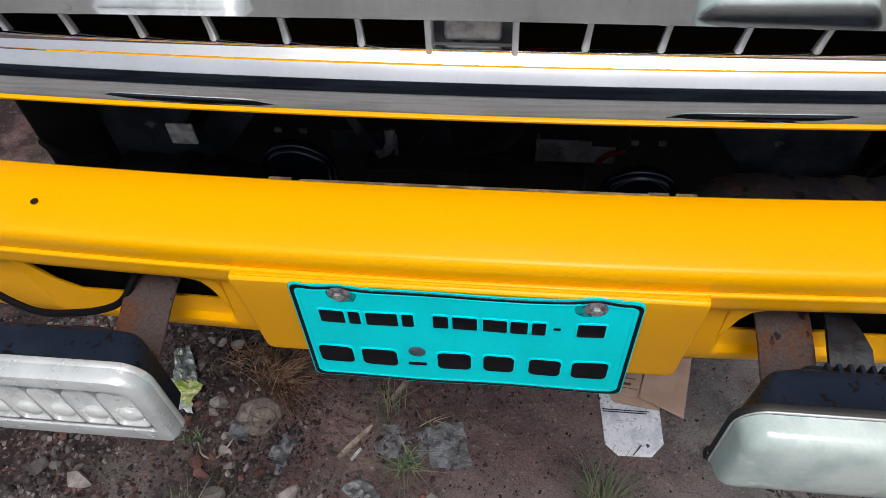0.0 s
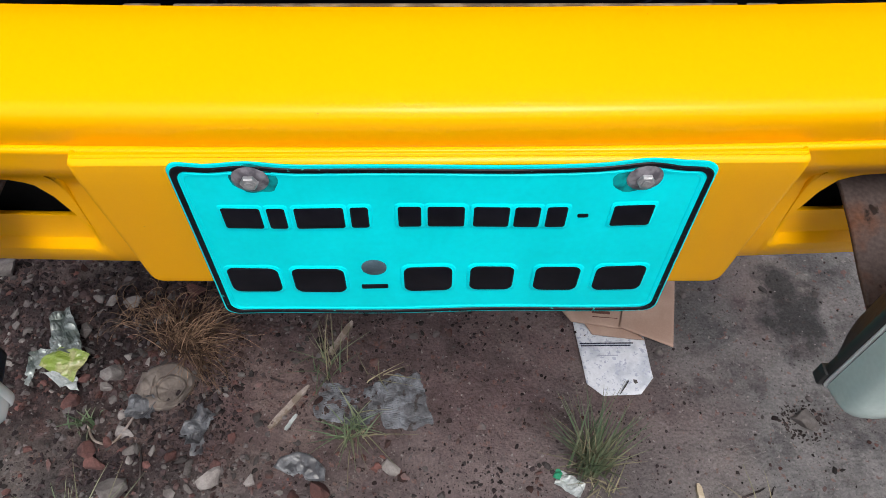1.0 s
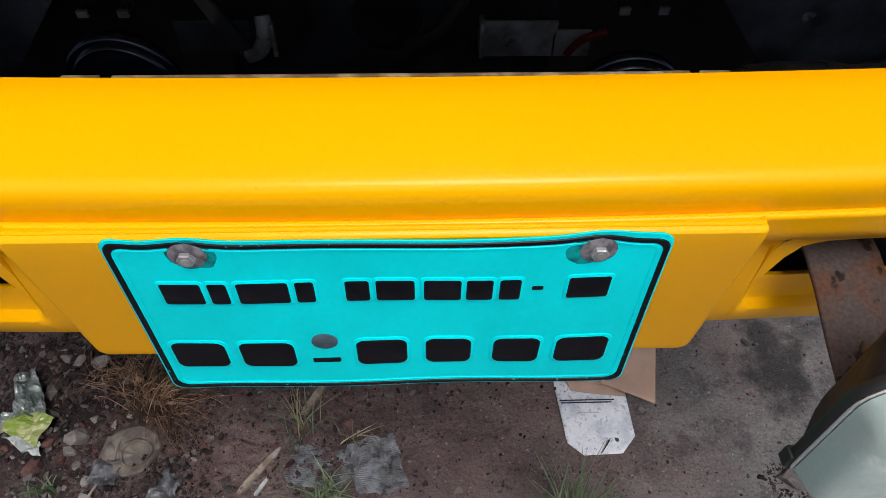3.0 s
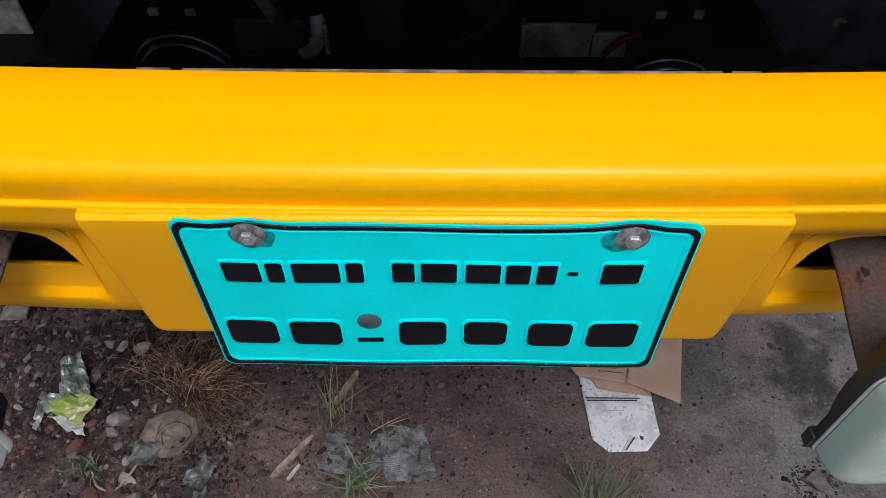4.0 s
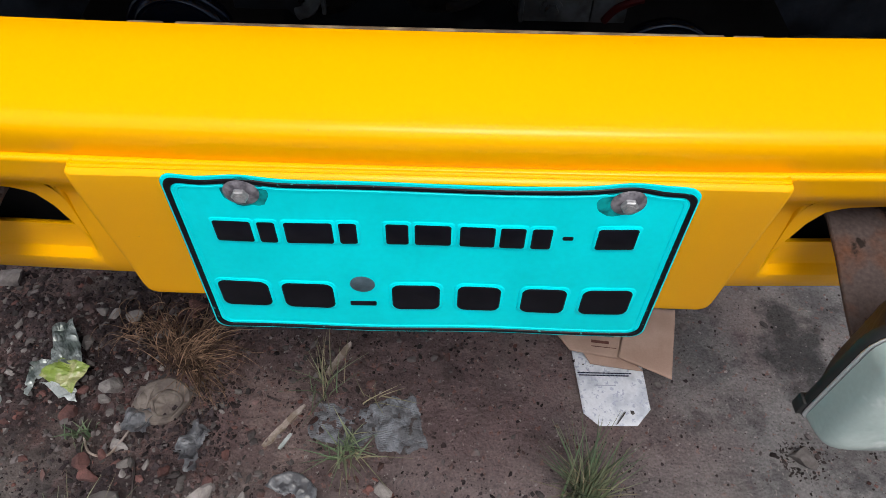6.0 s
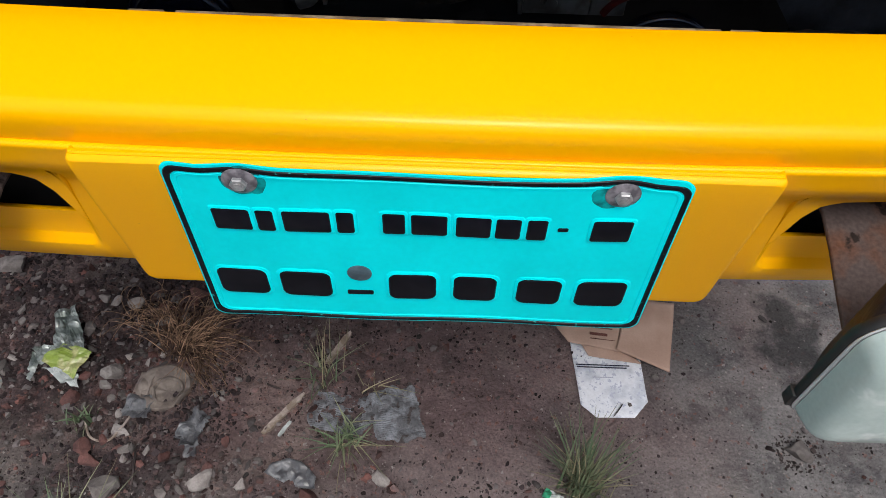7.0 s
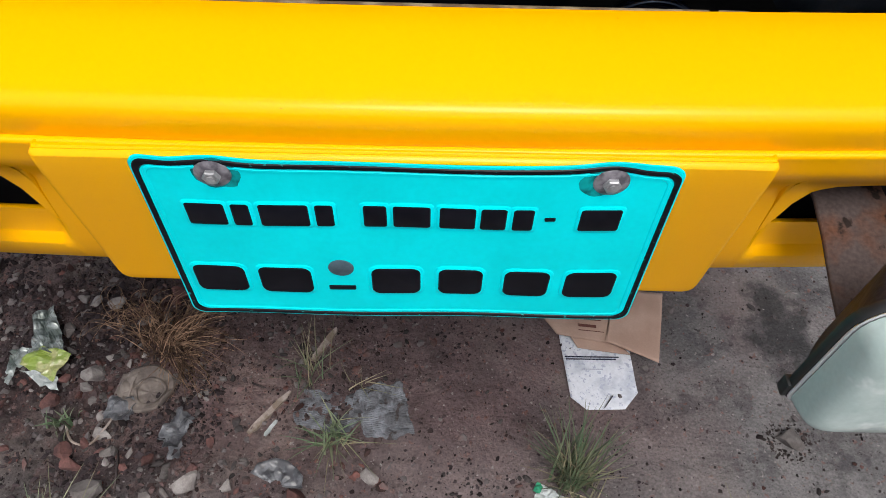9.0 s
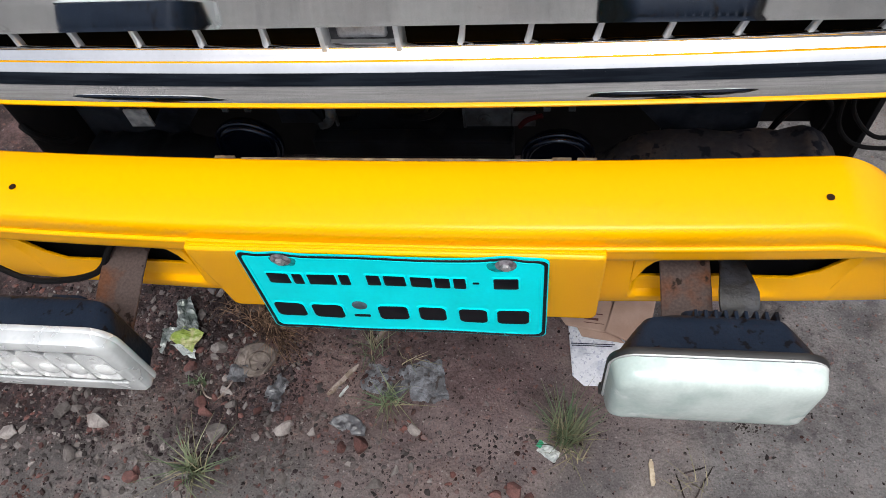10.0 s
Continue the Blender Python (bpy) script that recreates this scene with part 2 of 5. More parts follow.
def ground_material():
    m = bpy.data.materials.new("packed_earth")
    m.use_nodes = True
    n, l = m.node_tree.nodes, m.node_tree.links
    b = n["Principled BSDF"]
    co = n.new("ShaderNodeTexCoord")
    sep = n.new("ShaderNodeSeparateXYZ")
    l.new(co.outputs["Object"], sep.inputs[0])

    def tex(scale, detail=8.0, rough=0.6):
        t = n.new("ShaderNodeTexNoise")
        t.inputs["Scale"].default_value, t.inputs["Detail"].default_value, t.inputs["Roughness"].default_value = scale, detail, rough
        l.new(co.outputs["Object"], t.inputs["Vector"])
        return t.outputs[0]

    def rng(src, a, c, lo=0.0, hi=1.0):
        r = n.new("ShaderNodeMapRange")
        r.inputs[1].default_value, r.inputs[2].default_value, r.inputs[3].default_value, r.inputs[4].default_value = a, c, lo, hi
        l.new(src, r.inputs[0])
        return r.outputs[0]

    def op(kind, a, c):
        o = n.new("ShaderNodeMath")
        o.operation = kind
        for i, v in enumerate((a, c)):
            if isinstance(v, (int, float)):
                o.inputs[i].default_value = v
            else:
                l.new(v, o.inputs[i])
        return o.outputs[0]

    def blend(fac, a, c):
        x = n.new("ShaderNodeMix")
        x.data_type = "RGBA"
        l.new(fac, x.inputs[0])
        for i, v in ((6, a), (7, c)):
            if isinstance(v, tuple):
                x.inputs[i].default_value = (*v, 1)
            else:
                l.new(v, x.inputs[i])
        return x.outputs[2]

    wob = rng(tex(2.2), 0.3, 0.7, -0.35, 0.35)
    far2 = op("ADD", op("MULTIPLY", sep.outputs[0], sep.outputs[0]), op("MULTIPLY", sep.outputs[1], sep.outputs[1]))
    drift = op("MULTIPLY", op("MULTIPLY", far2, 0.3), rng(tex(0.35, 4.0), 0.3, 0.7, -1.0, 1.0))
    side = rng(op("ADD", op("ADD", sep.outputs[0], wob), drift), 0.10, 0.62)
    earth = blend(rng(tex(5.0), 0.38, 0.62), EARTH_A, EARTH_B)
    earth = blend(rng(tex(1.7), 0.5, 0.66), earth, EARTH_C)
    clay = blend(rng(tex(6.0), 0.4, 0.62), CLAY_A, CLAY_B)
    clay = blend(rng(tex(4.5, 5.0), 0.50, 0.60, 0.0, 0.6), clay, (0.098, 0.095, 0.099))
    clay = blend(rng(tex(17.0, 6.0), 0.56, 0.62, 0.0, 0.5), clay, (0.060, 0.058, 0.062))
    col = blend(side, earth, clay)
    # damp, dark soil and brick dust among the rubble
    rubble = rng(op("ADD", op("ADD", sep.outputs[0], wob), drift), -0.05, -0.50)
    col = blend(op("MULTIPLY", rubble, rng(tex(7.0, 10.0, 0.7), 0.33, 0.50, 0.0, 0.85)), col, (0.022, 0.018, 0.019))
    col = blend(op("MULTIPLY", rubble, rng(tex(10.0, 10.0, 0.7), 0.56, 0.66, 0.0, 0.6)), col, (0.15, 0.080, 0.076))
    col = blend(rng(tex(12.0, 10.0, 0.7), 0.52, 0.70, 0.0, 0.5), col, (0.050, 0.039, 0.038))
    col = blend(rng(tex(42.0, 10.0, 0.75), 0.575, 0.65, 0.0, 0.60), col, (0.030, 0.024, 0.026))
    col = blend(rng(tex(120.0), 0.62, 0.67, 0.0, 0.65), col, (0.024, 0.019, 0.020))
    col = blend(rng(tex(60.0, 4.0), 0.61, 0.66, 0.0, 0.55), col, (0.21, 0.105, 0.085))
    col = blend(rng(tex(90.0), 0.63, 0.68, 0.0, 0.75), col, (0.33, 0.30, 0.29))
    col = blend(rng(tex(3.3, 6.0), 0.52, 0.70, 0.0, 0.45), col, (0.30, 0.255, 0.235))
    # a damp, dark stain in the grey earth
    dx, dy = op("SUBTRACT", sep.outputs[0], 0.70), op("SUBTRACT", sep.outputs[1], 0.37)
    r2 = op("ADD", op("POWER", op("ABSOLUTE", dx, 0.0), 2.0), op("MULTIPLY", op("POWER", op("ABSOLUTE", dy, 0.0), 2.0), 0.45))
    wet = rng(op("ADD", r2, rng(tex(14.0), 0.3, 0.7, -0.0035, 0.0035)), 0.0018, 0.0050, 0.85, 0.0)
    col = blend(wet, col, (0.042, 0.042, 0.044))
    # pale lane in front of the truck; its near fade paints in open-sky light
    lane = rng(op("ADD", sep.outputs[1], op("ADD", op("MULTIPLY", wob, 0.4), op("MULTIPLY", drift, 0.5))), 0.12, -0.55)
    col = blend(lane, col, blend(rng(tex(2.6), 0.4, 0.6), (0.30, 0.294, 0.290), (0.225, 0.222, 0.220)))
    hsv = n.new("ShaderNodeHueSaturation")
    l.new(col, hsv.inputs["Color"])
    l.new(rng(tex(200.0), 0.3, 0.7, 0.74, 1.26), hsv.inputs["Value"])
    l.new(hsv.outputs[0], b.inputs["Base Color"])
    l.new(rng(tex(3.0), 0.3, 0.7, 0.75, 0.95), b.inputs["Roughness"])
    b.inputs["Specular IOR Level"].default_value = 0.12
    bp = n.new("ShaderNodeBump")
    bp.inputs["Strength"].default_value, bp.inputs["Distance"].default_value = 1.0, 0.014
    l.new(op("ADD", op("MULTIPLY", tex(26.0, 10.0, 0.7), 1.6), op("MULTIPLY", tex(110.0), 0.22)), bp.inputs["Height"])
    l.new(bp.outputs[0], b.inputs["Normal"])
    return m


EARTH_A, EARTH_B, EARTH_C = (0.188, 0.131, 0.131), (0.092, 0.066, 0.069), (0.214, 0.130, 0.124)
CLAY_A, CLAY_B = (0.228, 0.215, 0.214), (0.150, 0.144, 0.147)


# ---- mesh helpers ----
def mesh_from(bm, name):
    bmesh.ops.recalc_face_normals(bm, faces=bm.faces)
    me = bpy.data.meshes.new(name)
    bm.to_mesh(me)
    bm.free()
    return me


def part(name, bm, material, parent=None, label="", smooth=True):
    me = mesh_from(bm, name)
    me.materials.append(material)
    if smooth:
        me.polygons.foreach_set("use_smooth", [True] * len(me.polygons))
        me.set_sharp_from_angle(angle=radians(38))
    ob = new(name, me)
    if parent:
        ob.parent = parent
    if label:
        tagged(ob, label)
    return ob


def box(x0, x1, y0, y1, z0, z1, bevel=0.0, seg=2):
    bm = bmesh.new()
    bmesh.ops.create_cube(bm, size=1.0, matrix=Matrix.LocRotScale(((x0 + x1) / 2, (y0 + y1) / 2, (z0 + z1) / 2), None, (x1 - x0, y1 - y0, z1 - z0)))
    if bevel:
        bmesh.ops.bevel(bm, geom=bm.edges[:], offset=bevel, segments=seg, affect="EDGES", profile=0.5)
    return bm


def rounded(w, h, r, n=6):
    """Outline of a rounded rectangle, centred, as (x, z) pairs."""
    pts = []
    for cx, cz, a0 in ((w / 2 - r, h / 2 - r, 0), (-w / 2 + r, h / 2 - r, 90), (-w / 2 + r, -h / 2 + r, 180), (w / 2 - r, -h / 2 + r, 270)):
        for i in range(n + 1):
            a = radians(a0 + 90 * i / n)
            pts.append((cx + r * math.cos(a), cz + r * math.sin(a)))
    return pts


def loft(rings, closed=True, cap_start=False, cap_end=False):
    """Skin rings of equal length."""
    bm = bmesh.new()
    vs = [[bm.verts.new(p) for p in ring] for ring in rings]
    k = len(rings[0])
    for a, b in zip(vs, vs[1:]):
        for i in range(k if closed else k - 1):
            j = (i + 1) % k
            bm.faces.new((a[i], a[j], b[j], b[i]))
    if cap_start:
        bm.faces.new(vs[0][::-1])
    if cap_end:
        bm.faces.new(vs[-1])
    return bm


def tube(points, r, n=8):
    """A round bar or cable through points."""
    pts = [Vector(p) for p in points]
    fine = []
    for i in range(len(pts) - 1):
        p0, p1, p2, p3 = pts[max(i - 1, 0)], pts[i], pts[i + 1], pts[min(i + 2, len(pts) - 1)]
        for s in range(6):
            t = s / 6
            fine.append(0.5 * ((2 * p1) + (p2 - p0) * t + (2 * p0 - 5 * p1 + 4 * p2 - p3) * t * t + (3 * p1 - p0 - 3 * p2 + p3) * t ** 3))
    fine.append(pts[-1])
    rings = []
    for i, p in enumerate(fine):
        d = (fine[min(i + 1, len(fine) - 1)] - fine[max(i - 1, 0)]).normalized()
        u = d.cross(Vector((0.3, 0.2, 1))).normalized()
        v = d.cross(u)
        rings.append([p + r * (u * math.cos(2 * math.pi * k / n) + v * math.sin(2 * math.pi * k / n)) for k in range(n)])
    return loft(rings, True, True, True)


def lathe(profile, centre, axis="y", n=28):
    """Turn (radius, along) pairs about an axis through centre."""
    rings = []
    for r, a in profile:
        ring = []
        for k in range(n):
            c, s = r * math.cos(2 * math.pi * k / n), r * math.sin(2 * math.pi * k / n)
            ring.append(Vector(centre) + Vector((c, a, s) if axis == "y" else (c, s, a)))
        rings.append(ring)
    return loft(rings, True, True, True)


def join(*bms):
    me = bpy.data.meshes.new("tmp")
    out = bmesh.new()
    for b in bms:
        b.to_mesh(me)
        b.free()
        out.from_mesh(me)
    bpy.data.meshes.remove(me)
    return out


def gz(x, y):
    """Height of the ground: rougher among the rubble, smooth on the packed clay."""
    rough = min(1.0, max(0.0, (0.22 - x) / 0.55))
    near = max(0.0, 1.0 - max(abs(x) / 2.5, abs(y) / 2.5))
    a = noise.noise((x * 3.1, y * 3.1, 0.3)) * 0.006 + noise.noise((x * 11, y * 11, 1.7)) * 0.003
    b = noise.noise((x * 27, y * 27, 4.0)) * 0.005 + (0.25 - abs(noise.noise((x * 52, y * 52, 9.0)))) * 0.0075 + abs(noise.noise((x * 95, y * 95, 5.0))) * 0.005
    return (a * (0.4 + 0.6 * rough) + b * (0.26 + 1.30 * rough)) * near


# ---- ground ----
def axis_steps(lo, hi, step, far):
    v = list(np.arange(lo, hi + step / 2, step))
    d, p, q = step, lo, hi
    while q < far:
        d *= 1.45
        p, q = p - d, q + d
        v.insert(0, p)
        v.append(q)
    return v


def build_ground():
    xs, ys = axis_steps(-1.3, 1.15, 0.0055, 1500), axis_steps(-0.3, 0.95, 0.0055, 1500)
    verts = [(x, y, gz(x, y)) for y in ys for x in xs]
    k = len(xs)
    faces = [(j * k + i, j * k + i + 1, (j + 1) * k + i + 1, (j + 1) * k + i) for j in range(len(ys) - 1) for i in range(k - 1)]
    me = bpy.data.meshes.new("ground")
    me.from_pydata(verts, [], faces)
    me.polygons.foreach_set("use_smooth", [True] * len(faces))
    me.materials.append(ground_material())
    return tagged(new("ground", me), "packed brown earth turning to grey clay, strewn with rubble", "ground", kind="structure")


build_ground()

# ---- unseen stand-in wall behind the camera: dark in the chrome, blocks low sky ----
WALL = mat("dark_blue_stand_in", (0.050, 0.062, 0.082), 0.9, second=(0.024, 0.030, 0.042), scale=1.4, bump=0.4, bump_scale=18, fine=0.12)
wall = part("stand_in_wall", box(-9.0, 9.0, -5.6, -5.35, -0.2, 2.2, 0.02), WALL)
tagged(wall, "unseen dark blue wall added to darken the chrome and block low sky", "wall", kind="structure")

# ---- the pickup truck ----
truck = tagged(new("pickup_truck"), "yellow pickup truck front with chrome grille, parked on dirt", "truck")


def drop(x):
    """How far the bumper's top falls away towards its rounded ends."""
    return 6.5 * max(0.0, abs(x) - (0.53 if x > 0 else 0.59)) ** 2


def back(x):
    """How far the bumper sweeps back towards its ends."""
    return 0.045 * x * x + 2.5 * max(0.0, abs(x) - 0.68) ** 2


UPPER = [(0.104, 0.858), (0.110, 0.866), (0.1115, 0.8745), (0.1085, 0.8768), (0.100, 0.8758), (0.080, 0.8708), (0.060, 0.8655), (0.048, 0.8622), (0.038, 0.8595), (0.0290, 0.8570),
         (0.0259, 0.8560), (0.0232, 0.8544), (0.0211, 0.8521), (0.0196, 0.8491), (0.0187, 0.8456), (0.0185, 0.8415), (0.0189, 0.8360), (0.0198, 0.8300), (0.0208, 0.8247), (0.0213, 0.8215), (0.0211, 0.8206), (0.0184, 0.8201), (0.0170, 0.8193), (0.0164, 0.8181), (0.0166, 0.8165), (0.0172, 0.8140), (0.0178, 0.8105), (0.0187, 0.8035)]


def face_y(z):
    """The bumper's front face below its crease: it curls under towards the slots and flares at its lower edge."""
    u = np.clip((0.803 - z) / 0.062, 0.0, 1.0)
    return 0.0188 + 0.0304 * u * u * (3 - 2 * u) + np.interp(z, [0.61, 0.622, 0.65, 0.69], [0.0150, 0.0070, 0.0015, 0.0])


ROLL = np.concatenate([np.linspace(0, 0.4, 7), np.linspace(0.45, 1.0, 16)])


def slot_top(x):
    return np.interp(abs(x), [0.316, 0.3205, 0.3260, 0.3325, 0.3430, 0.358, 0.390, 0.47, 0.56, 0.600], [0.686, 0.694, 0.7085, 0.7275, 0.7430, 0.7525, 0.7562, 0.757, 0.761, 0.766])


def slot_low(x):
    return np.interp(abs(x), [0.316, 0.48, 0.53, 0.56, 0.585, 0.600], [0.686, 0.686, 0.696, 0.712, 0.740, 0.766])


def build_bumper():
    xs = sorted(set([round(v, 4) for v in np.linspace(-0.78, 0.78, 157)] + [s * v for s in (-1, 1) for v in (0.313, 0.316, 0.318, 0.3205, 0.323, 0.326, 0.329, 0.3325, 0.3375, 0.343)]))
    bm = bmesh.new()
    cols = []
    for x in xs:
        col = [bm.verts.new((x, y + back(x), z - drop(x) * min(1.0, max(0.0, (z - 0.80) / 0.06)))) for y, z in UPPER]
        if 0.316 < abs(x) < 0.600:
            t, lo = slot_top(x), slot_low(x)
            g = min(1.0, (t - lo) / 0.03)
            mid = [(face_y(z), z) for z in 0.798 - (0.798 - t) * ROLL] + [(face_y(t) + 0.003, t - 0.0015 * g), (face_y(t) + 0.003 + 0.005 * g, t - 0.001 * g)]
            # the strip under the slot is pressed in above a sharp ridge
            sunk = 0.011 * float(np.interp(abs(x), [0.316, 0.320, 0.326, 0.333, 0.46, 0.53], [0.0, 0.12, 0.80, 1.0, 1.0, 0.0]))
            low = [(face_y(lo) + sunk + 0.004, lo - 0.0005), (face_y(lo) + sunk, lo)] + [(face_y(0.65) + sunk * d, z) for d, z in ((1.0, min(lo - 0.008, 0.674)), (0.97, min(lo - 0.015, 0.660)), (0.80, 0.6535), (0.20, 0.6490), (0.0, 0.6465), (0.0, 0.640))] + [(face_y(0.622), 0.622), (0.062, 0.612), (0.076, 0.609)]
        else:
            zs = float(np.interp(abs(x), [0.0, 0.40, 0.50], [0.745, 0.745, 0.765]))
            mid = [(face_y(z), z) for z in 0.798 - (0.798 - zs) * ROLL] + [(face_y(zs), zs), (face_y(zs), zs)]
            low = [(face_y(zs), zs), (face_y(zs), zs)] + [(face_y(z), z) for z in np.linspace(zs - 0.004, 0.622, 7)] + [(0.062, 0.612), (0.076, 0.609)]
        cols.append((x, col, [bm.verts.new((x, y + back(x), z)) for y, z in mid], [bm.verts.new((x, y + back(x), z)) for y, z in low]))
    for (xa, a, ma, la), (xb, b, mb, lb) in zip(cols, cols[1:]):
        chain_a, chain_b = a + ma, b + mb
        for i in range(len(chain_a) - 1):
            bm.faces.new((chain_a[i], chain_b[i], chain_b[i + 1], chain_a[i + 1]))
        for i in range(len(la) - 1):
            bm.faces.new((la[i], lb[i], lb[i + 1], la[i + 1]))
        if not (0.3159 <= abs(xa) <= 0.6001 and 0.3159 <= abs(xb) <= 0.6001):
            bm.faces.new((ma[-1], mb[-1], lb[0], la[0]))
    bmesh.ops.remove_doubles(bm, verts=bm.verts, dist=0.0003)
    bmesh.ops.dissolve_degenerate(bm, edges=bm.edges, dist=0.0002)
    ob = part("bumper", bm, YELLOW, truck, "glossy yellow sheet-metal front bumper")
    s = ob.modifiers.new("sheet", "SOLIDIFY")
    s.thickness, s.offset = 0.0022, 0
    return ob


bumper = build_bumper()
for x, y in ((-0.514, 0.066), (0.523, 0.066)):
    bm = lathe([(0.0046, -0.0004), (0.0046, 0.0006), (0.003, 0.0011), (0.0, 0.0008)], (x, y + 0.003, 0.8675), "z", 16)
    part("bolt_hole", bm, mat("hole_rim", (0.03, 0.015, 0.008), 0.8) if x < 0 else bpy.data.materials["hole_rim"], bumper)
# beam added to back the slots in black in place of deep shade
part("slot_dark_beam", box(-0.66, 0.66, 0.085, 0.108, 0.60, 0.80, 0.004), BLACKM, bumper, "black beam added behind the bumper to keep its slots dark")
part("rear_flange", box(-0.200, 0.205, 0.1128, 0.1165, 0.862, 0.8760, 0.001), DUSTY, bumper, "dusty rear flange of the bumper")
for x, w in ((-0.226, 0.014), (0.216, 0.012), (0.247, 0.012)):
    part("mounting_tab", box(x - w, x + w, 0.113, 0.123, 0.864, 0.8715, 0.001), DUSTY, bumper)

# plate carrier: a folded yellow sheet standing in front of the bumper
bm = bmesh.new()
prof = [(0.0180, 0.8150), (0.0160, 0.8186), (0.0153, 0.8197), (0.0144, 0.8199), (0.0137, 0.8192), (0.0133, 0.8172), (0.0125, 0.8172), (0.0118, 0.8186), (0.0108, 0.8191), (0.0094, 0.8186), (0.0084, 0.8172), (0.0088, 0.808), (0.0112, 0.790), (0.0150, 0.760), (0.0240, 0.690), (0.0292, 0.645), (0.0306, 0.633), (0.0311, 0.6280), (0.0315, 0.6245), (0.0317, 0.6228), (0.0318, 0.6223)]
half = [0.2705] * 10 + [0.2708, 0.2712, 0.2716, 0.2720, 0.2730, 0.2736, 0.2736, 0.2728, 0.2706, 0.2680, 0.2650]
rings = [[(k * w, min(y + dy, max(y, 0.0215)) if z > 0.79 else y + dy, z + ((0.0025 - 0.0042 * k) if z < 0.70 else 0.0)) for k, dy in ((-1, 0.014), (-1, 0.004), (-0.9985, 0.0013), (-0.994, 0.0003), (-0.985, 0), (-0.5, 0), (0, 0), (0.5, 0), (0.985, 0), (0.994, 0.0003), (0.9985, 0.0013), (1, 0.004), (1, 0.014))] for (y, z), w in zip(prof, half)]
carrier = part("plate_carrier", loft(rings, closed=False), YELLOW, truck, "folded yellow sheet carrying the plate")
s = carrier.modifiers.new("sheet", "SOLIDIFY")
s.thickness, s.offset = 0.002, -1
for x, z in ((-0.246, 0.797), (-0.206, 0.690)):
    part("paint_chip", lathe([(0.0, 0.0), (0.0011, 0.0), (0.0011, -0.0004), (0.0, -0.0004)], (x, float(np.interp(z, [0.69, 0.76, 0.79, 0.808], [0.0240, 0.0150, 0.0112, 0.0088])), z), "y", 7), bpy.data.materials["hole_rim"], carrier)

# ---- number plate ----
PX, PZ, PW, PH = 0.0015, 0.7225, 0.4045, 0.2050
BOLTS = [(-0.1408, 0.8098), (0.1500, 0.8072)]


def warp(x, z):
    """How the thin plate is bent: bulged forward along its top middle, pinched at the bolts, curled at a corner."""
    v = (z - PZ) / PH + 0.5
    u = (x - PX) / (PW / 2)
    y = -0.0020 * max(0.0, 1 - u * u) * max(0.0, v) ** 2 - 0.0022 + 0.0036 * v
    y += 0.0025 * max(0.0, abs(u) - 0.85) / 0.15 * v
    for cx, cz in BOLTS:
        y += 0.0028 * math.exp(-(((x - cx) / 0.017) ** 2 + ((z - cz) / 0.013) ** 2))
    return y + 0.0008 * math.sin(u * 6 + v * 3)


def rise(x, z):
    """How the plate's upper edge stands up at the bolts, sags between them and droops at one corner."""
    k = max(0.0, ((z - PZ) / PH + 0.5 - 0.86) / 0.14)
    at = sum(math.exp(-((x - c) / 0.024) ** 2) for c, _ in BOLTS)
    lap = min(1.0, max(0.0, (x - 0.165) / 0.035))
    return z + k * (0.0030 * at - 0.0013 * (abs(x) < 0.2) * (1 - (x / 0.2) ** 2) - 0.0042 * lap * lap)


def disc(x, z, rx, rz, up, seed):
    """A thin ragged patch lying on the bent plate."""
    bm = bmesh.new()
    ring = [bm.verts.new((x, warp(x, z) - up, z))]
    n, prev = 28, None
    for j in range(1, 7):
        cur = []
        for i in range(n):
            a = 2 * math.pi * i / n
            k = j / 6 * (1 + 0.16 * noise.noise((math.cos(a) * 1.7, math.sin(a) * 1.7, seed)) + 0.05 * noise.noise((math.cos(a) * 6, math.sin(a) * 6, seed)))
            px, pz = x + rx * k * math.cos(a), z + rz * k * math.sin(a)
            cur.append(bm.verts.new((px, warp(px, pz) - (up if j < 6 else -0.0004), pz)))
        for i in range(n):
            if prev is None:
                bm.faces.new((ring[0], cur[i], cur[(i + 1) % n]))
            else:
                bm.faces.new((prev[i], cur[i], cur[(i + 1) % n], prev[(i + 1) % n]))
        prev = cur
    return bm


def patch(x0, x1, z0, z1, r, proud):
    """A raised bar lying on the bent plate."""
    cx, cz = (x0 + x1) / 2, (z0 + z1) / 2
    r = min(r, (x1 - x0) / 2 - 1e-4, (z1 - z0) / 2 - 1e-4)
    bm = bmesh.new()
    outs = []
    for inset, up in ((0.0, -0.0006), (0.0003, proud * 0.6), (0.0013, proud)):
        pts = rounded(x1 - x0 - 2 * inset, z1 - z0 - 2 * inset, max(r - inset, 0.0003), 5)
        outs.append([bm.verts.new((cx + a, warp(cx + a, cz + b) - up, cz + b)) for a, b in pts])
    k = len(outs[0])
    for a, b in zip(outs, outs[1:]):
        for i in range(k):
            bm.faces.new((a[i], a[(i + 1) % k], b[(i + 1) % k], b[i]))
    bm.faces.new(outs[-1])
    return bm


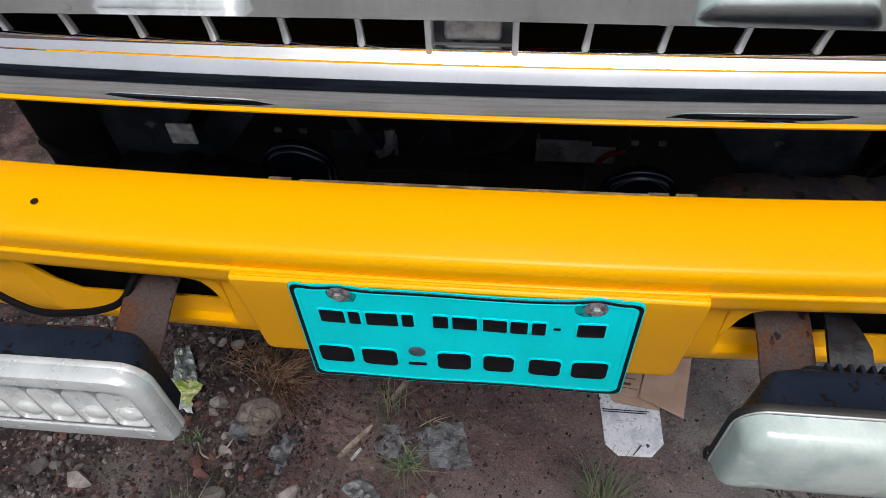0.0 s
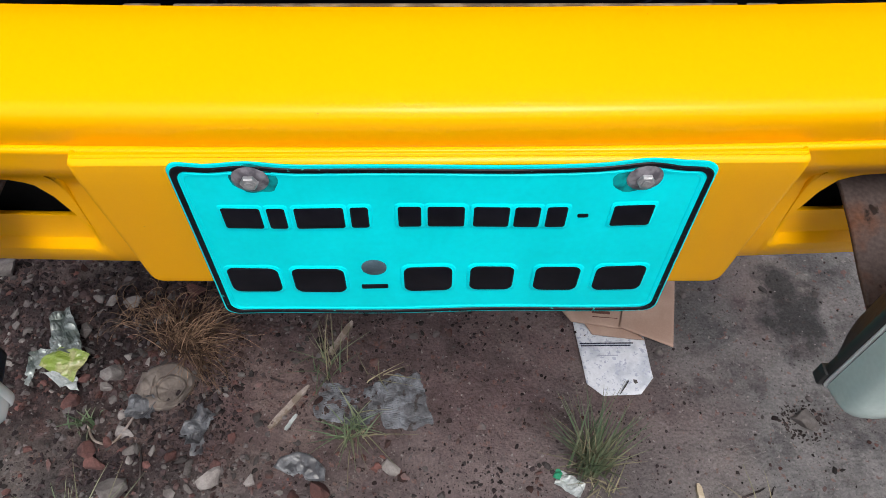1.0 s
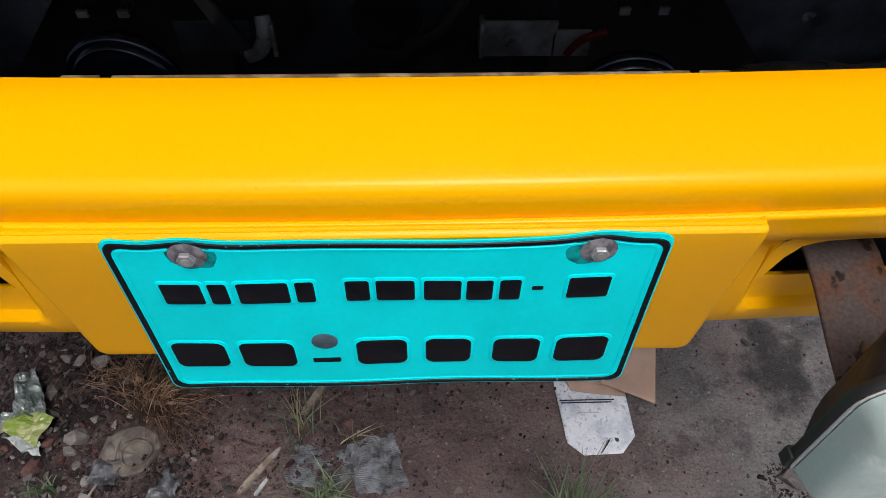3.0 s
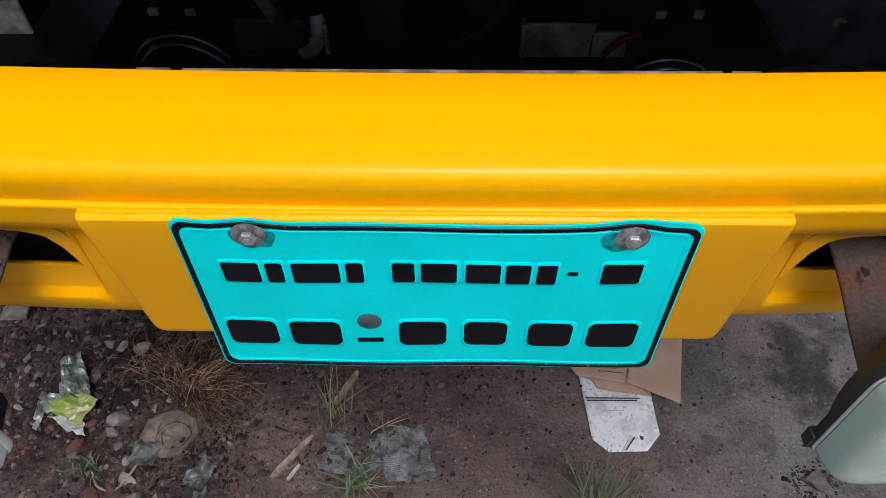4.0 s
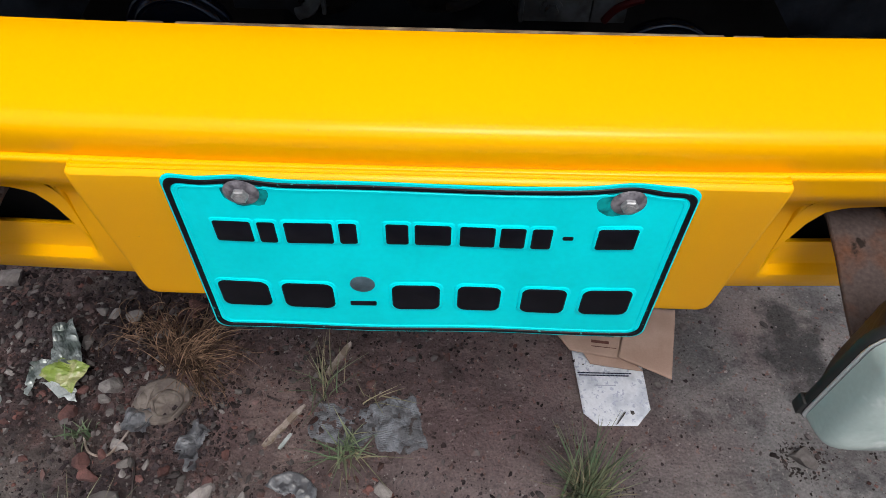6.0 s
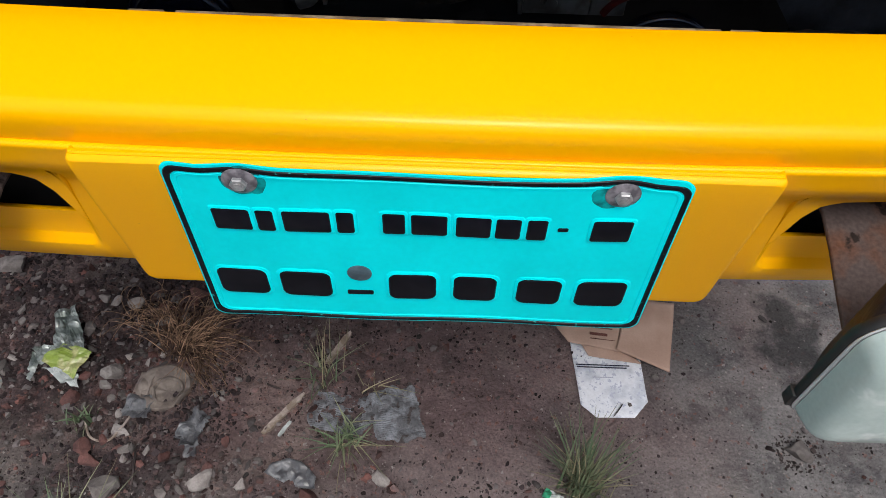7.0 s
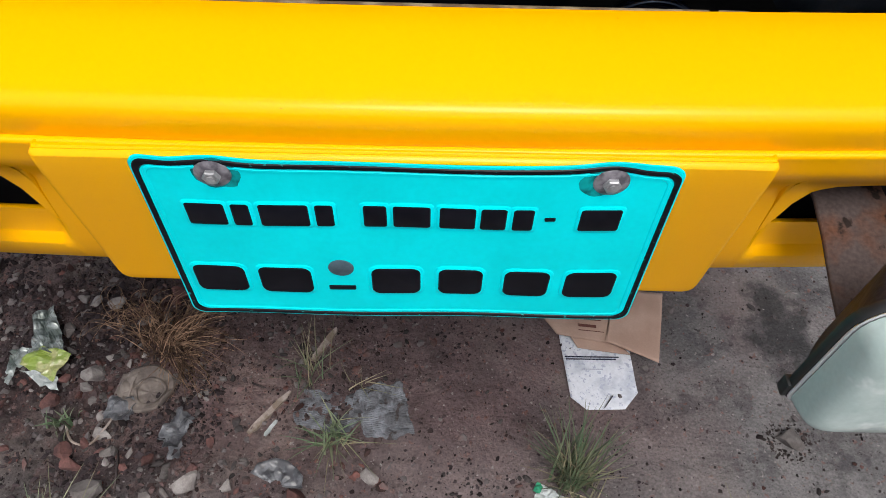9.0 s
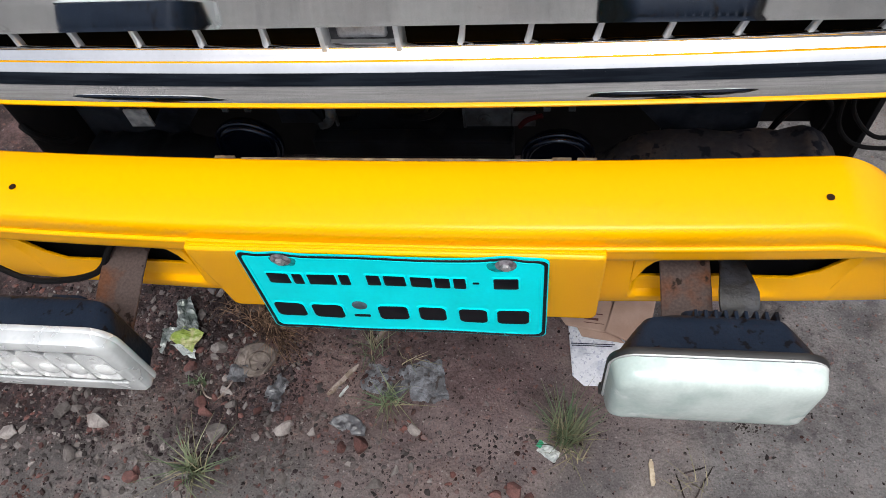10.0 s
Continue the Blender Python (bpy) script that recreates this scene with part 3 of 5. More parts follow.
def frame_ring(w, h, r, width, proud, dz=0.0, lift=0.0):
    """A raised line running round the plate; its upper run sits close to the edge."""
    secs = [(0.0, -0.0003), (0.0008, proud), (width - 0.0008, proud), (width, -0.0003)]
    pts = rounded(w, h, r, 6)
    full = []
    for a, b in zip(pts, pts[1:] + pts[:1]):
        k = max(1, int(round(math.dist(a, b) / 0.008)))
        full += [(a[0] + (b[0] - a[0]) * i / k, a[1] + (b[1] - a[1]) * i / k) for i in range(k)]
    bm = bmesh.new()
    vs = []
    for inset, up in secs:
        sx, sz = (w - 2 * inset) / w, (h - 2 * inset) / h
        row = []
        for a, b in full:
            x, z = PX + a * sx, PZ + dz + b * sz
            q = min(1.0, max(0.0, (0.185 - x) / 0.040))
            z += lift * (0.45 + 0.55 * q * q * (3 - 2 * q)) * min(1.0, max(0.0, (b / h - 0.3) / 0.2))
            row.append(bm.verts.new((x, warp(x, z) - up, rise(x, z))))
        vs.append(row)
    k = len(full)
    for a, b in zip(vs, vs[1:]):
        for i in range(k):
            bm.faces.new((a[i], a[(i + 1) % k], b[(i + 1) % k], b[i]))
    return bm


def build_plate():
    bm = bmesh.new()
    nx, r = 110, 0.011
    rim = [r * (1 - math.cos(radians(a))) for a in range(0, 91, 10)]
    levels = [PZ - PH / 2 + d for d in rim] + [PZ - PH / 2 + r + (PH - 2 * r) * j / 46 for j in range(1, 46)] + [PZ + PH / 2 - d for d in rim[::-1]]
    nz = len(levels) - 1
    grid = []
    for z in levels:
        row = []
        dz = max(0.0, abs(z - PZ) - (PH / 2 - r))
        w = PW / 2 - (r - math.sqrt(max(r * r - dz * dz, 0.0)))
        for i in range(nx + 1):
            x = PX + w * (2 * i / nx - 1)
            row.append(bm.verts.new((x, warp(x, z), rise(x, z))))
        grid.append(row)
    for j in range(nz):
        for i in range(nx):
            bm.faces.new((grid[j][i], grid[j][i + 1], grid[j + 1][i + 1], grid[j + 1][i]))
    plate = part("number_plate", bm, TEAL, truck, "bent teal reflective plate with black embossed bars")
    s = plate.modifiers.new("sheet", "SOLIDIFY")
    s.thickness, s.offset = 0.0014, -1
    part("border", frame_ring(PW - 0.0022, PH - 0.0092, 0.011, 0.0052, 0.0010, -0.0030, 0.0048), BORDER_INK, plate, "black border line")
    part("raised_rim", frame_ring(PW - 0.0165, PH - 0.0215, 0.007, 0.0034, 0.0007, -0.0030, 0.0048), TEAL, plate)
    # upper row
    for a, b in ((-0.171, -0.140), (-0.136, -0.121), (-0.115, -0.076), (-0.072, -0.057), (-0.035, -0.016), (-0.012, 0.018), (0.024, 0.053), (0.056, 0.077), (0.081, 0.098), (0.133, 0.166)):
        bar = part("text_bar", patch(a, b, 0.7525, 0.7785, 0.003, 0.0018), BLACK_INK, plate)
        part("embossed_lip", patch(a - 0.0024, b + 0.0024, 0.7501, 0.7809, 0.0045, 0.0012), TEAL, bar)
    part("text_bar", patch(0.106, 0.115, 0.764, 0.768, 0.0015, 0.0016), BLACK_INK, plate)
    # lower row
    for a, b in ((-0.186, -0.141), (-0.130, -0.084), (-0.033, 0.010), (0.025, 0.064), (0.082, 0.122), (0.135, 0.180)):
        bar = part("text_bar", patch(a, b, 0.6590, 0.6965, 0.008, 0.0020), BLACK_INK, plate)
        part("embossed_lip", patch(a - 0.0028, b + 0.0028, 0.6562, 0.6993, 0.009, 0.0012), TEAL, bar)
    part("text_bar", patch(-0.071, -0.047, 0.6640, 0.6700, 0.0015, 0.0016), BLACK_INK, plate)
    for (x, z), dx in zip(BOLTS, (0.003, -0.005)):
        y = warp(x, z) - 0.0012
        part("grime_and_dent_shade", disc(x + dx, z - 0.0005, 0.0200, 0.0158, 0.0004, x), TEAL_DARK, plate, "worn dent round the bolt with grime and painted shade")
        washer = part("washer", lathe([(0.0, 0.0), (0.0128, 0.0), (0.0136, -0.0006), (0.0134, -0.0014), (0.0118, -0.0024), (0.0090, -0.0032), (0.0, -0.0036)], (x, y, z), "y", 30), WASHER, plate, "dull domed steel washer")
        part("bolt", join(lathe([(0.0, -0.003), (0.0068, -0.003), (0.0068, -0.0058), (0.0058, -0.0068), (0.0, -0.0068)], (x, y, z), "y", 6), lathe([(0.0, -0.0066), (0.0034, -0.0066), (0.0034, -0.0080), (0.0, -0.0084)], (x, y, z), "y", 14)), STEEL, washer, "hexagonal bolt head")
    part("rivet", lathe([(0.0, 0.0), (0.0108, 0.0), (0.0108, -0.0012), (0.0085, -0.0022), (0.0, -0.0026)], (-0.058, warp(-0.058, 0.696), 0.6965), "y", 26), RIVET, plate, "flat grey rivet")
    return plate


build_plate()


# ---- lamps ----
def shaped(w, h, r, x, y, z, n=6):
    """A lamp section: rounded upper corners, tighter lower ones."""
    low = min(r, max(0.006, r * 0.42))
    out = []
    for a, b in rounded(w, h, r, n):
        if b < 0:
            sx = 1 if a > 0 else -1
            cx, cz = sx * (w / 2 - r), -h / 2 + r
            a, b = sx * (w / 2 - low) + (a - cx) * low / r, -h / 2 + low + (b - cz) * low / r
        out.append((x + a, y, z + b))
    return out


def build_lamp(x, z, w, h, hazy, fat=1.0):
    def ring(fw, fh, r, y):
        """A section of the housing whose top stays level with the widest one."""
        return shaped(w * fw, h * fh, r, x, y, z + h * (0.94 - fh) / 2 * 0.9)
    housing = loft([shaped(0.050, 0.034, 0.010, x, -0.056, z), shaped(0.056, 0.040, 0.012, x, -0.080, z), ring(0.50 * fat, 0.55, 0.014, -0.084), ring(0.67 * fat, 0.88, 0.016, -0.088), ring(0.735 * fat, 0.92, 0.018, -0.096),
                    shaped(w * 0.935, h * 0.94, 0.028, x, -0.124, z), shaped(w - 0.006, h - 0.005, 0.030, x, -0.126, z), shaped(w - 0.002, h - 0.002, 0.031, x, -0.134, z)], True, True, True)
    lamp = part("auxiliary_lamp", housing, HOUSING, truck, "black rectangular lamp with a hazy white lens" if hazy else "black rectangular lamp with bright clustered reflectors")
    part("gasket", loft([shaped(w + 0.001, h + 0.001, 0.031, x, -0.1265, z), shaped(w + 0.003, h + 0.003, 0.032, x, -0.1285, z), shaped(w + 0.003, h + 0.003, 0.032, x, -0.1330, z), shaped(w + 0.001, h + 0.001, 0.031, x, -0.1345, z)], True), RUBBER if hazy else SILVER, lamp)
    if hazy:
        part("rim", loft([shaped(w - 0.001, h - 0.001, 0.031, x, -0.1340, z), shaped(w + 0.001, h + 0.001, 0.032, x, -0.1350, z), shaped(w + 0.0005, h + 0.0005, 0.032, x, -0.1360, z), shaped(w - 0.004, h - 0.004, 0.030, x, -0.1364, z)], True), SILVER, lamp)
        rings = [shaped(w - a, h - b, max(0.008, 0.026 - a * 0.16), x, y, z) for a, b, y in ((0.003, 0.003, -0.1370), (0.005, 0.005, -0.1440), (0.008, 0.008, -0.1520), (0.011, 0.011, -0.1565), (0.016, 0.016, -0.1600), (0.022, 0.022, -0.1622),
                 (0.032, 0.031, -0.1642), (0.060, 0.052, -0.1662), (0.100, 0.080, -0.1678), (0.160, 0.105, -0.1686))]
        part("lens", loft(rings, True, False, True), HAZY, lamp, "hazy greenish-white glass lens")
    else:
        wz, ww, wh = z + 0.008, w - 0.030, h - 0.050
        part("bezel", loft([shaped(w, h, 0.031, x, -0.134, z), shaped(w + 0.001, h + 0.001, 0.031, x, -0.144, z), shaped(w - 0.005, h - 0.005, 0.029, x, -0.150, z), shaped(ww + 0.010, wh + 0.010, 0.020, x, -0.1535, wz), shaped(ww + 0.002, wh + 0.002, 0.018, x, -0.1530, wz), shaped(ww, wh, 0.017, x, -0.1500, wz), shaped(ww - 0.002, wh - 0.002, 0.017, x, -0.128, wz)], True), SILVER, lamp, "broad silver bezel")
        back_plate = part("reflector_back", loft([shaped(ww - 0.003, wh - 0.003, 0.016, x, -0.1290, wz), shaped(ww - 0.04, wh - 0.04, 0.008, x, -0.1280, wz)], True, False, True), MIRROR, lamp)
        cw = (ww - 0.006) / 5
        for i in range(5):
            # each cup is a dished mirror over a round white lamp
            cx = x + (i - 2) * cw
            rings = [[(px, y, pz + dz) for px, y, pz in shaped(cw * fs, (wh - 0.008) * fs, 0.014 * fs, cx, y, wz)] for fs, y, dz in ((0.94, -0.1290, 0.0), (0.95, -0.1470, 0.0), (0.90, -0.1480, 0.0), (0.80, -0.1440, 0.0), (0.60, -0.1385, -0.002), (0.30, -0.1355, -0.006), (0.04, -0.1350, -0.008))]
            part("reflector_cup", loft(rings, True, False, True), MIRROR, back_plate)
            bulb = lathe([(0.0, 0.004), (0.0130, 0.004), (0.0138, 0.0), (0.0132, -0.005), (0.0105, -0.0095), (0.006, -0.012), (0.0, -0.0128)], (cx, -0.1345, wz - 0.016), "y", 20)
            part("bulb", bulb, BULB, back_plate)
        pane = part("lens", loft([shaped(ww - 0.001, wh - 0.001, 0.018, x, -0.1518, wz), shaped(ww - 0.020, wh - 0.020, 0.012, x, -0.1536, wz), shaped(ww - 0.09, wh - 0.05, 0.006, x, -0.1542, wz)], True, False, True), GLASS, lamp, "clear glass lens")
        pane.visible_shadow = False
    if hazy:
        part("clip", box(x - w / 2 - 0.0035, x - w / 2 + 0.004, -0.134, -0.124, z - 0.058, z - 0.042, 0.0015), RUBBER, lamp)
    # short cooling ribs beside the mount
    for i in range(9 if hazy else 0):
        rx = x - 0.020 + i * 0.0105
        part("rib", box(rx - 0.0022, rx + 0.0022, -0.094, -0.076, z + h * 0.30, z + h * 0.46, 0.0008, 1), HOUSING, lamp)
    return lamp


build_lamp(-0.424, 0.782, 0.226, 0.138, False, 1.20)
build_lamp(0.381, 0.796, 0.226, 0.126, True)


def arm(x0, x1, pts):
    """A flat steel strap bent through (y, z) points."""
    t = 0.005
    rings = []
    for i, (y, z) in enumerate(pts):
        d = Vector((0, pts[min(i + 1, len(pts) - 1)][0] - pts[max(i - 1, 0)][0], pts[min(i + 1, len(pts) - 1)][1] - pts[max(i - 1, 0)][1])).normalized()
        nn = Vector((0, -d.z, d.y)) * t / 2
        p = Vector((0, y, z))
        rings.append([p + nn + Vector((x0, 0, 0)), p + nn + Vector((x1, 0, 0)), p - nn + Vector((x1, 0, 0)), p - nn + Vector((x0, 0, 0))])
    bm = loft(rings, True, True, True)
    bmesh.ops.recalc_face_normals(bm, faces=bm.faces)
    bmesh.ops.bevel(bm, geom=[e for e in bm.edges if e.calc_face_angle(0) > 1.0], offset=0.0012, segments=1, affect="EDGES")
    return bm


for x0, x1 in ((-0.446, -0.379), (0.351, 0.416)):
    strap = part("lamp_arm", arm(x0, x1, [(0.16, 0.726), (0.09, 0.730), (0.055, 0.730), (0.02, 0.722), (-0.02, 0.709), (-0.055, 0.700), (-0.075, 0.702)]), RUST, truck, "rusty flat steel arm carrying the lamp")
    part("bolt", lathe([(0.0, 0.0), (0.010, 0.0), (0.010, 0.005), (0.008, 0.007), (0.0, 0.007)], ((x0 + x1) / 2, -0.030, 0.7075), "z", 6), RUST, strap)
    part("upright", box((x0 + x1) / 2 - 0.020, (x0 + x1) / 2 + 0.020, -0.082, -0.070, 0.698, 0.790, 0.002), RUST, strap)
rings = []
for y, z, a, b in ((0.11, 0.744, 0.424, 0.452), (0.05, 0.750, 0.424, 0.455), (0.026, 0.753, 0.421, 0.461), (0.006, 0.752, 0.418, 0.466), (-0.010, 0.746, 0.418, 0.466), (-0.024, 0.734, 0.423, 0.459), (-0.036, 0.716, 0.429, 0.450), (-0.040, 0.705, 0.431, 0.447)):
    rings.append([(a, y, z), (b, y, z), (b, y + 0.003, z - 0.006), (a, y + 0.003, z - 0.006)])
strap = part("hinge_strap", loft(rings, True, True, True), HINGE, truck, "black worn waisted hinge strap")
part("stay", tube([(0.430, -0.030, 0.720), (0.420, -0.055, 0.745), (0.405, -0.080, 0.785)], 0.009, 10), RUBBER, strap)
part("wiring", tube([(-0.420, 0.085, 0.742), (-0.432, 0.052, 0.744), (-0.446, 0.036, 0.724), (-0.470, 0.030, 0.706), (-0.520, 0.028, 0.690), (-0.590, 0.030, 0.684), (-0.66, 0.05, 0.70)], 0.0050), CABLE, truck, "loose black cable")

# ---- grille ----
GB = [(0.130, 1.012), (0.078, 1.0185), (0.0660, 1.0210), (0.0628, 1.0250), (0.0612, 1.0300), (0.0604, 1.0370), (0.0604, 1.0430), (0.0610, 1.0485), (0.0624, 1.0540), (0.0646, 1.0595), (0.0674, 1.0655), (0.0705, 1.0712), (0.0735, 1.0746), (0.0750, 1.0740), (0.0762, 1.0748), (0.0800, 1.0788), (0.0840, 1.0828), (0.0870, 1.0850), (0.0900, 1.0850), (0.0950, 1.0790), (0.0990, 1.0550)]


def grille_back(x):
    return 0.045 * x * x


xs = np.linspace(-0.72, 0.72, 61)
grille = part("grille_lower_bar", loft([[(x, y + grille_back(x), z) for y, z in GB] for x in xs], closed=False), CHROME, truck, "polished chrome lower grille bar")
part("yellow_edge", loft([[(x, y + grille_back(x), z) for y, z in ((0.130, 1.0095), (0.078, 1.0160), (0.0660, 1.0180), (0.0618, 1.0210), (0.0609, 1.0238), (0.063, 1.0250))] for x in xs], closed=False), YELLOW, grille, "yellow painted edge under the chrome")
part("yellow_edge", tube([(x, 0.0750 + grille_back(x), 1.0742) for x in np.linspace(-0.40, 0.56, 16)], 0.0013, 6), YELLOW, grille)
UP = [(0.130, 1.142), (0.062, 1.1318), (0.0585, 1.1312), (0.0570, 1.1325), (0.0556, 1.140), (0.0484, 1.170), (0.0424, 1.195), (0.043, 1.225), (0.070, 1.258), (0.130, 1.275)]
part("grille_upper_panel", loft([[(x, y + 0.014 * x * x, z - 0.02 * x * x) for y, z in UP] for x in xs], closed=False), DULLCHROME, truck, "broad dulled chrome upper grille panel")
for i in range(7):
    for sgn in (-1, 1):
        x = 0.008 + sgn * (0.1055 + (0.0735 if sgn < 0 else 0.0690) * i)
        bm = loft([[(x * (1 - 0.052 * ((1.145 - z) / 0.063) ** 2) + dx * w, y + dy + grille_back(x), z - dy * 0.5) for dx, dy in ((-1.0, 0.004), (-0.9, 0.0012), (-0.45, 0.0), (0.45, 0.0), (0.9, 0.0012), (1.0, 0.004), (0.8, 0.008), (-0.8, 0.008))] for y, z, w in ((0.0850, 1.0830, 0.0044), (0.0868, 1.0860, 0.0038), (0.0900, 1.0925, 0.0033), (0.0928, 1.1020, 0.0029), (0.0948, 1.1140, 0.0027), (0.0960, 1.1280, 0.0026), (0.0965, 1.1450, 0.0026))], True, True, True)
        part("slat", bm, SLAT, grille)
em = part("emblem_frame", join(box(-0.0335, -0.0275, 0.082, 0.112, 1.066, 1.140, 0.0015), box(0.0435, 0.0495, 0.082, 0.112, 1.066, 1.140, 0.0015), box(-0.0305, 0.0465, 0.083, 0.111, 1.0735, 1.0800, 0.0015)), SLAT, truck, "square chrome emblem frame")
part("emblem", box(-0.018, 0.034, 0.095, 0.103, 1.086, 1.130, 0.004, 3), STEEL, em)
part("emblem_back", box(-0.028, 0.044, 0.102, 0.112, 1.076, 1.140, 0.002), WORN, em)
# flat black sheet that paints the shade behind the slats
part("grille_void", box(-0.74, 0.74, 0.150, 0.157, 1.00, 1.16), BLACKM, truck, "black sheet standing in for the dark void behind the grille")


# ---- behind the bumper ----
def holed(outline, holes, y, depth, n=22):
    """An upright sheet in x and z with round holes."""
    bm = bmesh.new()
    edges = []
    loops = [outline] + [[(cx + r * math.cos(2 * math.pi * k / n), cz + r * math.sin(2 * math.pi * k / n)) for k in range(n)] for cx, cz, r in holes]
    for lp in loops:
        vs = [bm.verts.new((a, y, b)) for a, b in lp]
        edges += [bm.edges.new((vs[i], vs[(i + 1) % len(vs)])) for i in range(len(vs))]
    bmesh.ops.triangle_fill(bm, edges=edges, use_beauty=True)
    ret = bmesh.ops.extrude_face_region(bm, geom=bm.faces[:])
    bmesh.ops.translate(bm, verts=[v for v in ret["geom"] if isinstance(v, bmesh.types.BMVert)], vec=(0, depth, 0))
    return bm


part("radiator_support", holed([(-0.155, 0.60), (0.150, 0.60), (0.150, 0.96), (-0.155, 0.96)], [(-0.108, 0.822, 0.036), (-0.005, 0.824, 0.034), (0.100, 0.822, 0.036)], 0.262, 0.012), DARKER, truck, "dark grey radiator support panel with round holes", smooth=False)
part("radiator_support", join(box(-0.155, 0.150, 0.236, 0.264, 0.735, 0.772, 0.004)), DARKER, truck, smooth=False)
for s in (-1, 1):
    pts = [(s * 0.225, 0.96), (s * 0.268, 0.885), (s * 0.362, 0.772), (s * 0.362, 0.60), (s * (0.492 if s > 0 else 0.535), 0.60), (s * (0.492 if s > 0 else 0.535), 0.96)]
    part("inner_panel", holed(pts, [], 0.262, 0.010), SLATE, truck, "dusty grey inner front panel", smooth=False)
latch = part("latch_plate", box(-0.386, -0.352, 0.186, 0.190, 0.858, 0.890, 0.001), mat("pale_metal", (0.30, 0.33, 0.35), 0.55, second=(0.14, 0.16, 0.18), scale=60), truck, "small pale metal latch plate")
part("arm", box(-0.382, -0.356, 0.190, 0.264, 0.856, 0.860, 0.001), DARKER, latch)
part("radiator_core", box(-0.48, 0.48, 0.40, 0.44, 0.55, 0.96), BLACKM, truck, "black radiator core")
for s in (-1, 1):
    hx, hz, hr = (0.214, 0.776, 0.88) if s > 0 else (-0.235, 0.800, 0.86)
    horn = part("horn", lathe([(r * hr, a) for r, a in ((0.0, 0.004), (0.050, 0.004), (0.0565, 0.001), (0.0592, -0.004), (0.0596, -0.0085), (0.0585, -0.0115), (0.0562, -0.0130), (0.0540, -0.0122), (0.0522, -0.0128), (0.0506, -0.0155), (0.0486, -0.0172), (0.0462, -0.0170), (0.0440, -0.0158), (0.0400, -0.0165), (0.020, -0.019), (0.0, -0.0195))], (hx, 0.212, hz), "y", 56), HORN, truck, "glossy black disc horn")
    for dx in (-0.017, 0.016):
        strip = part("bracket", join(box(hx + dx - 0.005, hx + dx + 0.005, 0.226, 0.229, 0.866, 0.93, 0.0008), box(hx + dx - 0.005, hx + dx + 0.005, 0.212, 0.229, 0.863, 0.8665, 0.0008)), DARKER, horn)
        part("folded_end", box(hx + dx - 0.0045, hx + dx + 0.0045, 0.210, 0.214, 0.8615, 0.8680, 0.0006), DULLMETAL, strip)
part("red_connector", tube([(0.160, 0.236, 0.804), (0.168, 0.234, 0.818), (0.180, 0.232, 0.827), (0.192, 0.232, 0.831)], 0.0038), RED, truck, "red plastic connector")
# brackets bolted to the support panel on both sides
bracket = part("mounting_bracket", join(box(0.081, 0.150, 0.243, 0.247, 0.797, 0.834, 0.0012), box(0.146, 0.182, 0.243, 0.247, 0.797, 0.8245, 0.0012), box(0.079, 0.083, 0.240, 0.256, 0.797, 0.834, 0.0010)), DULLMETAL, truck, "dull metal mounting bracket")
part("bolt", join(lathe([(0.0, 0.0), (0.0105, 0.0), (0.0105, -0.002), (0.0, -0.0025)], (0.1095, 0.2435, 0.812), "y", 20), lathe([(0.0, -0.002), (0.0065, -0.002), (0.0065, -0.008), (0.0, -0.0088)], (0.1095, 0.2435, 0.812), "y", 6)), DULLMETAL, bracket)
bracket = part("mounting_bracket", box(-0.196, -0.128, 0.247, 0.250, 0.800, 0.834, 0.0012), DARK, truck, "dark metal mounting bracket beside a strap")
part("strap", loft([[(x - w, y, z), (x + w, y, z), (x + w, y + 0.004, z), (x - w, y + 0.004, z)] for x, y, z, w in ((-0.190, 0.252, 0.905, 0.004), (-0.172, 0.246, 0.870, 0.005), (-0.152, 0.241, 0.838, 0.008), (-0.140, 0.240, 0.815, 0.009), (-0.132, 0.243, 0.797, 0.006))], True, True, True), DARK, bracket)
part("pipe", tube([(-0.134, 0.244, 0.800), (-0.122, 0.243, 0.806), (-0.115, 0.243, 0.822), (-0.116, 0.250, 0.838)], 0.0075, 12), DULLMETAL, bracket)
part("cable_clip", box(-0.110, -0.106, 0.240, 0.246, 0.800, 0.834, 0.001), DULLMETAL, bracket)
for s in (-1, 1):
    # lumpy end of the chassis rail, sloping down towards the middle
    xe = np.linspace(0.262, 0.592 if s > 0 else 0.50, 44)
    rings = []
    for xx in xe:
        zt = float(np.interp(xx, [0.262, 0.30, 0.338, 0.37, 0.43, 0.52, 0.548, 0.572, 0.592], [0.738, 0.764, 0.790, 0.797, 0.794, 0.796, 0.806, 0.792, 0.765])) - (0.006 if s < 0 else 0.0)
        rings.append([(s * xx, y + 0.004 * noise.noise((xx * 40, y * 40, 2.0)), z + (0.007 * noise.noise((xx * 30, y * 45, s * 3.0)) + 0.003 * noise.noise((xx * 80, y * 90, 6.0)) if z > 0.70 else 0.0)) for y, z in ((0.142, 0.66), (0.144, zt - 0.04), (0.150, zt - 0.018), (0.165, zt - 0.006), (0.185, zt), (0.21, zt), (0.235, zt - 0.003), (0.250, zt - 0.012), (0.255, zt - 0.03), (0.255, 0.66))])
    # the left end takes the shade-black material instead of the grimy steel
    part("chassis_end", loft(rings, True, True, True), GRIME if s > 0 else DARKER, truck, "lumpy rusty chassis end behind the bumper")
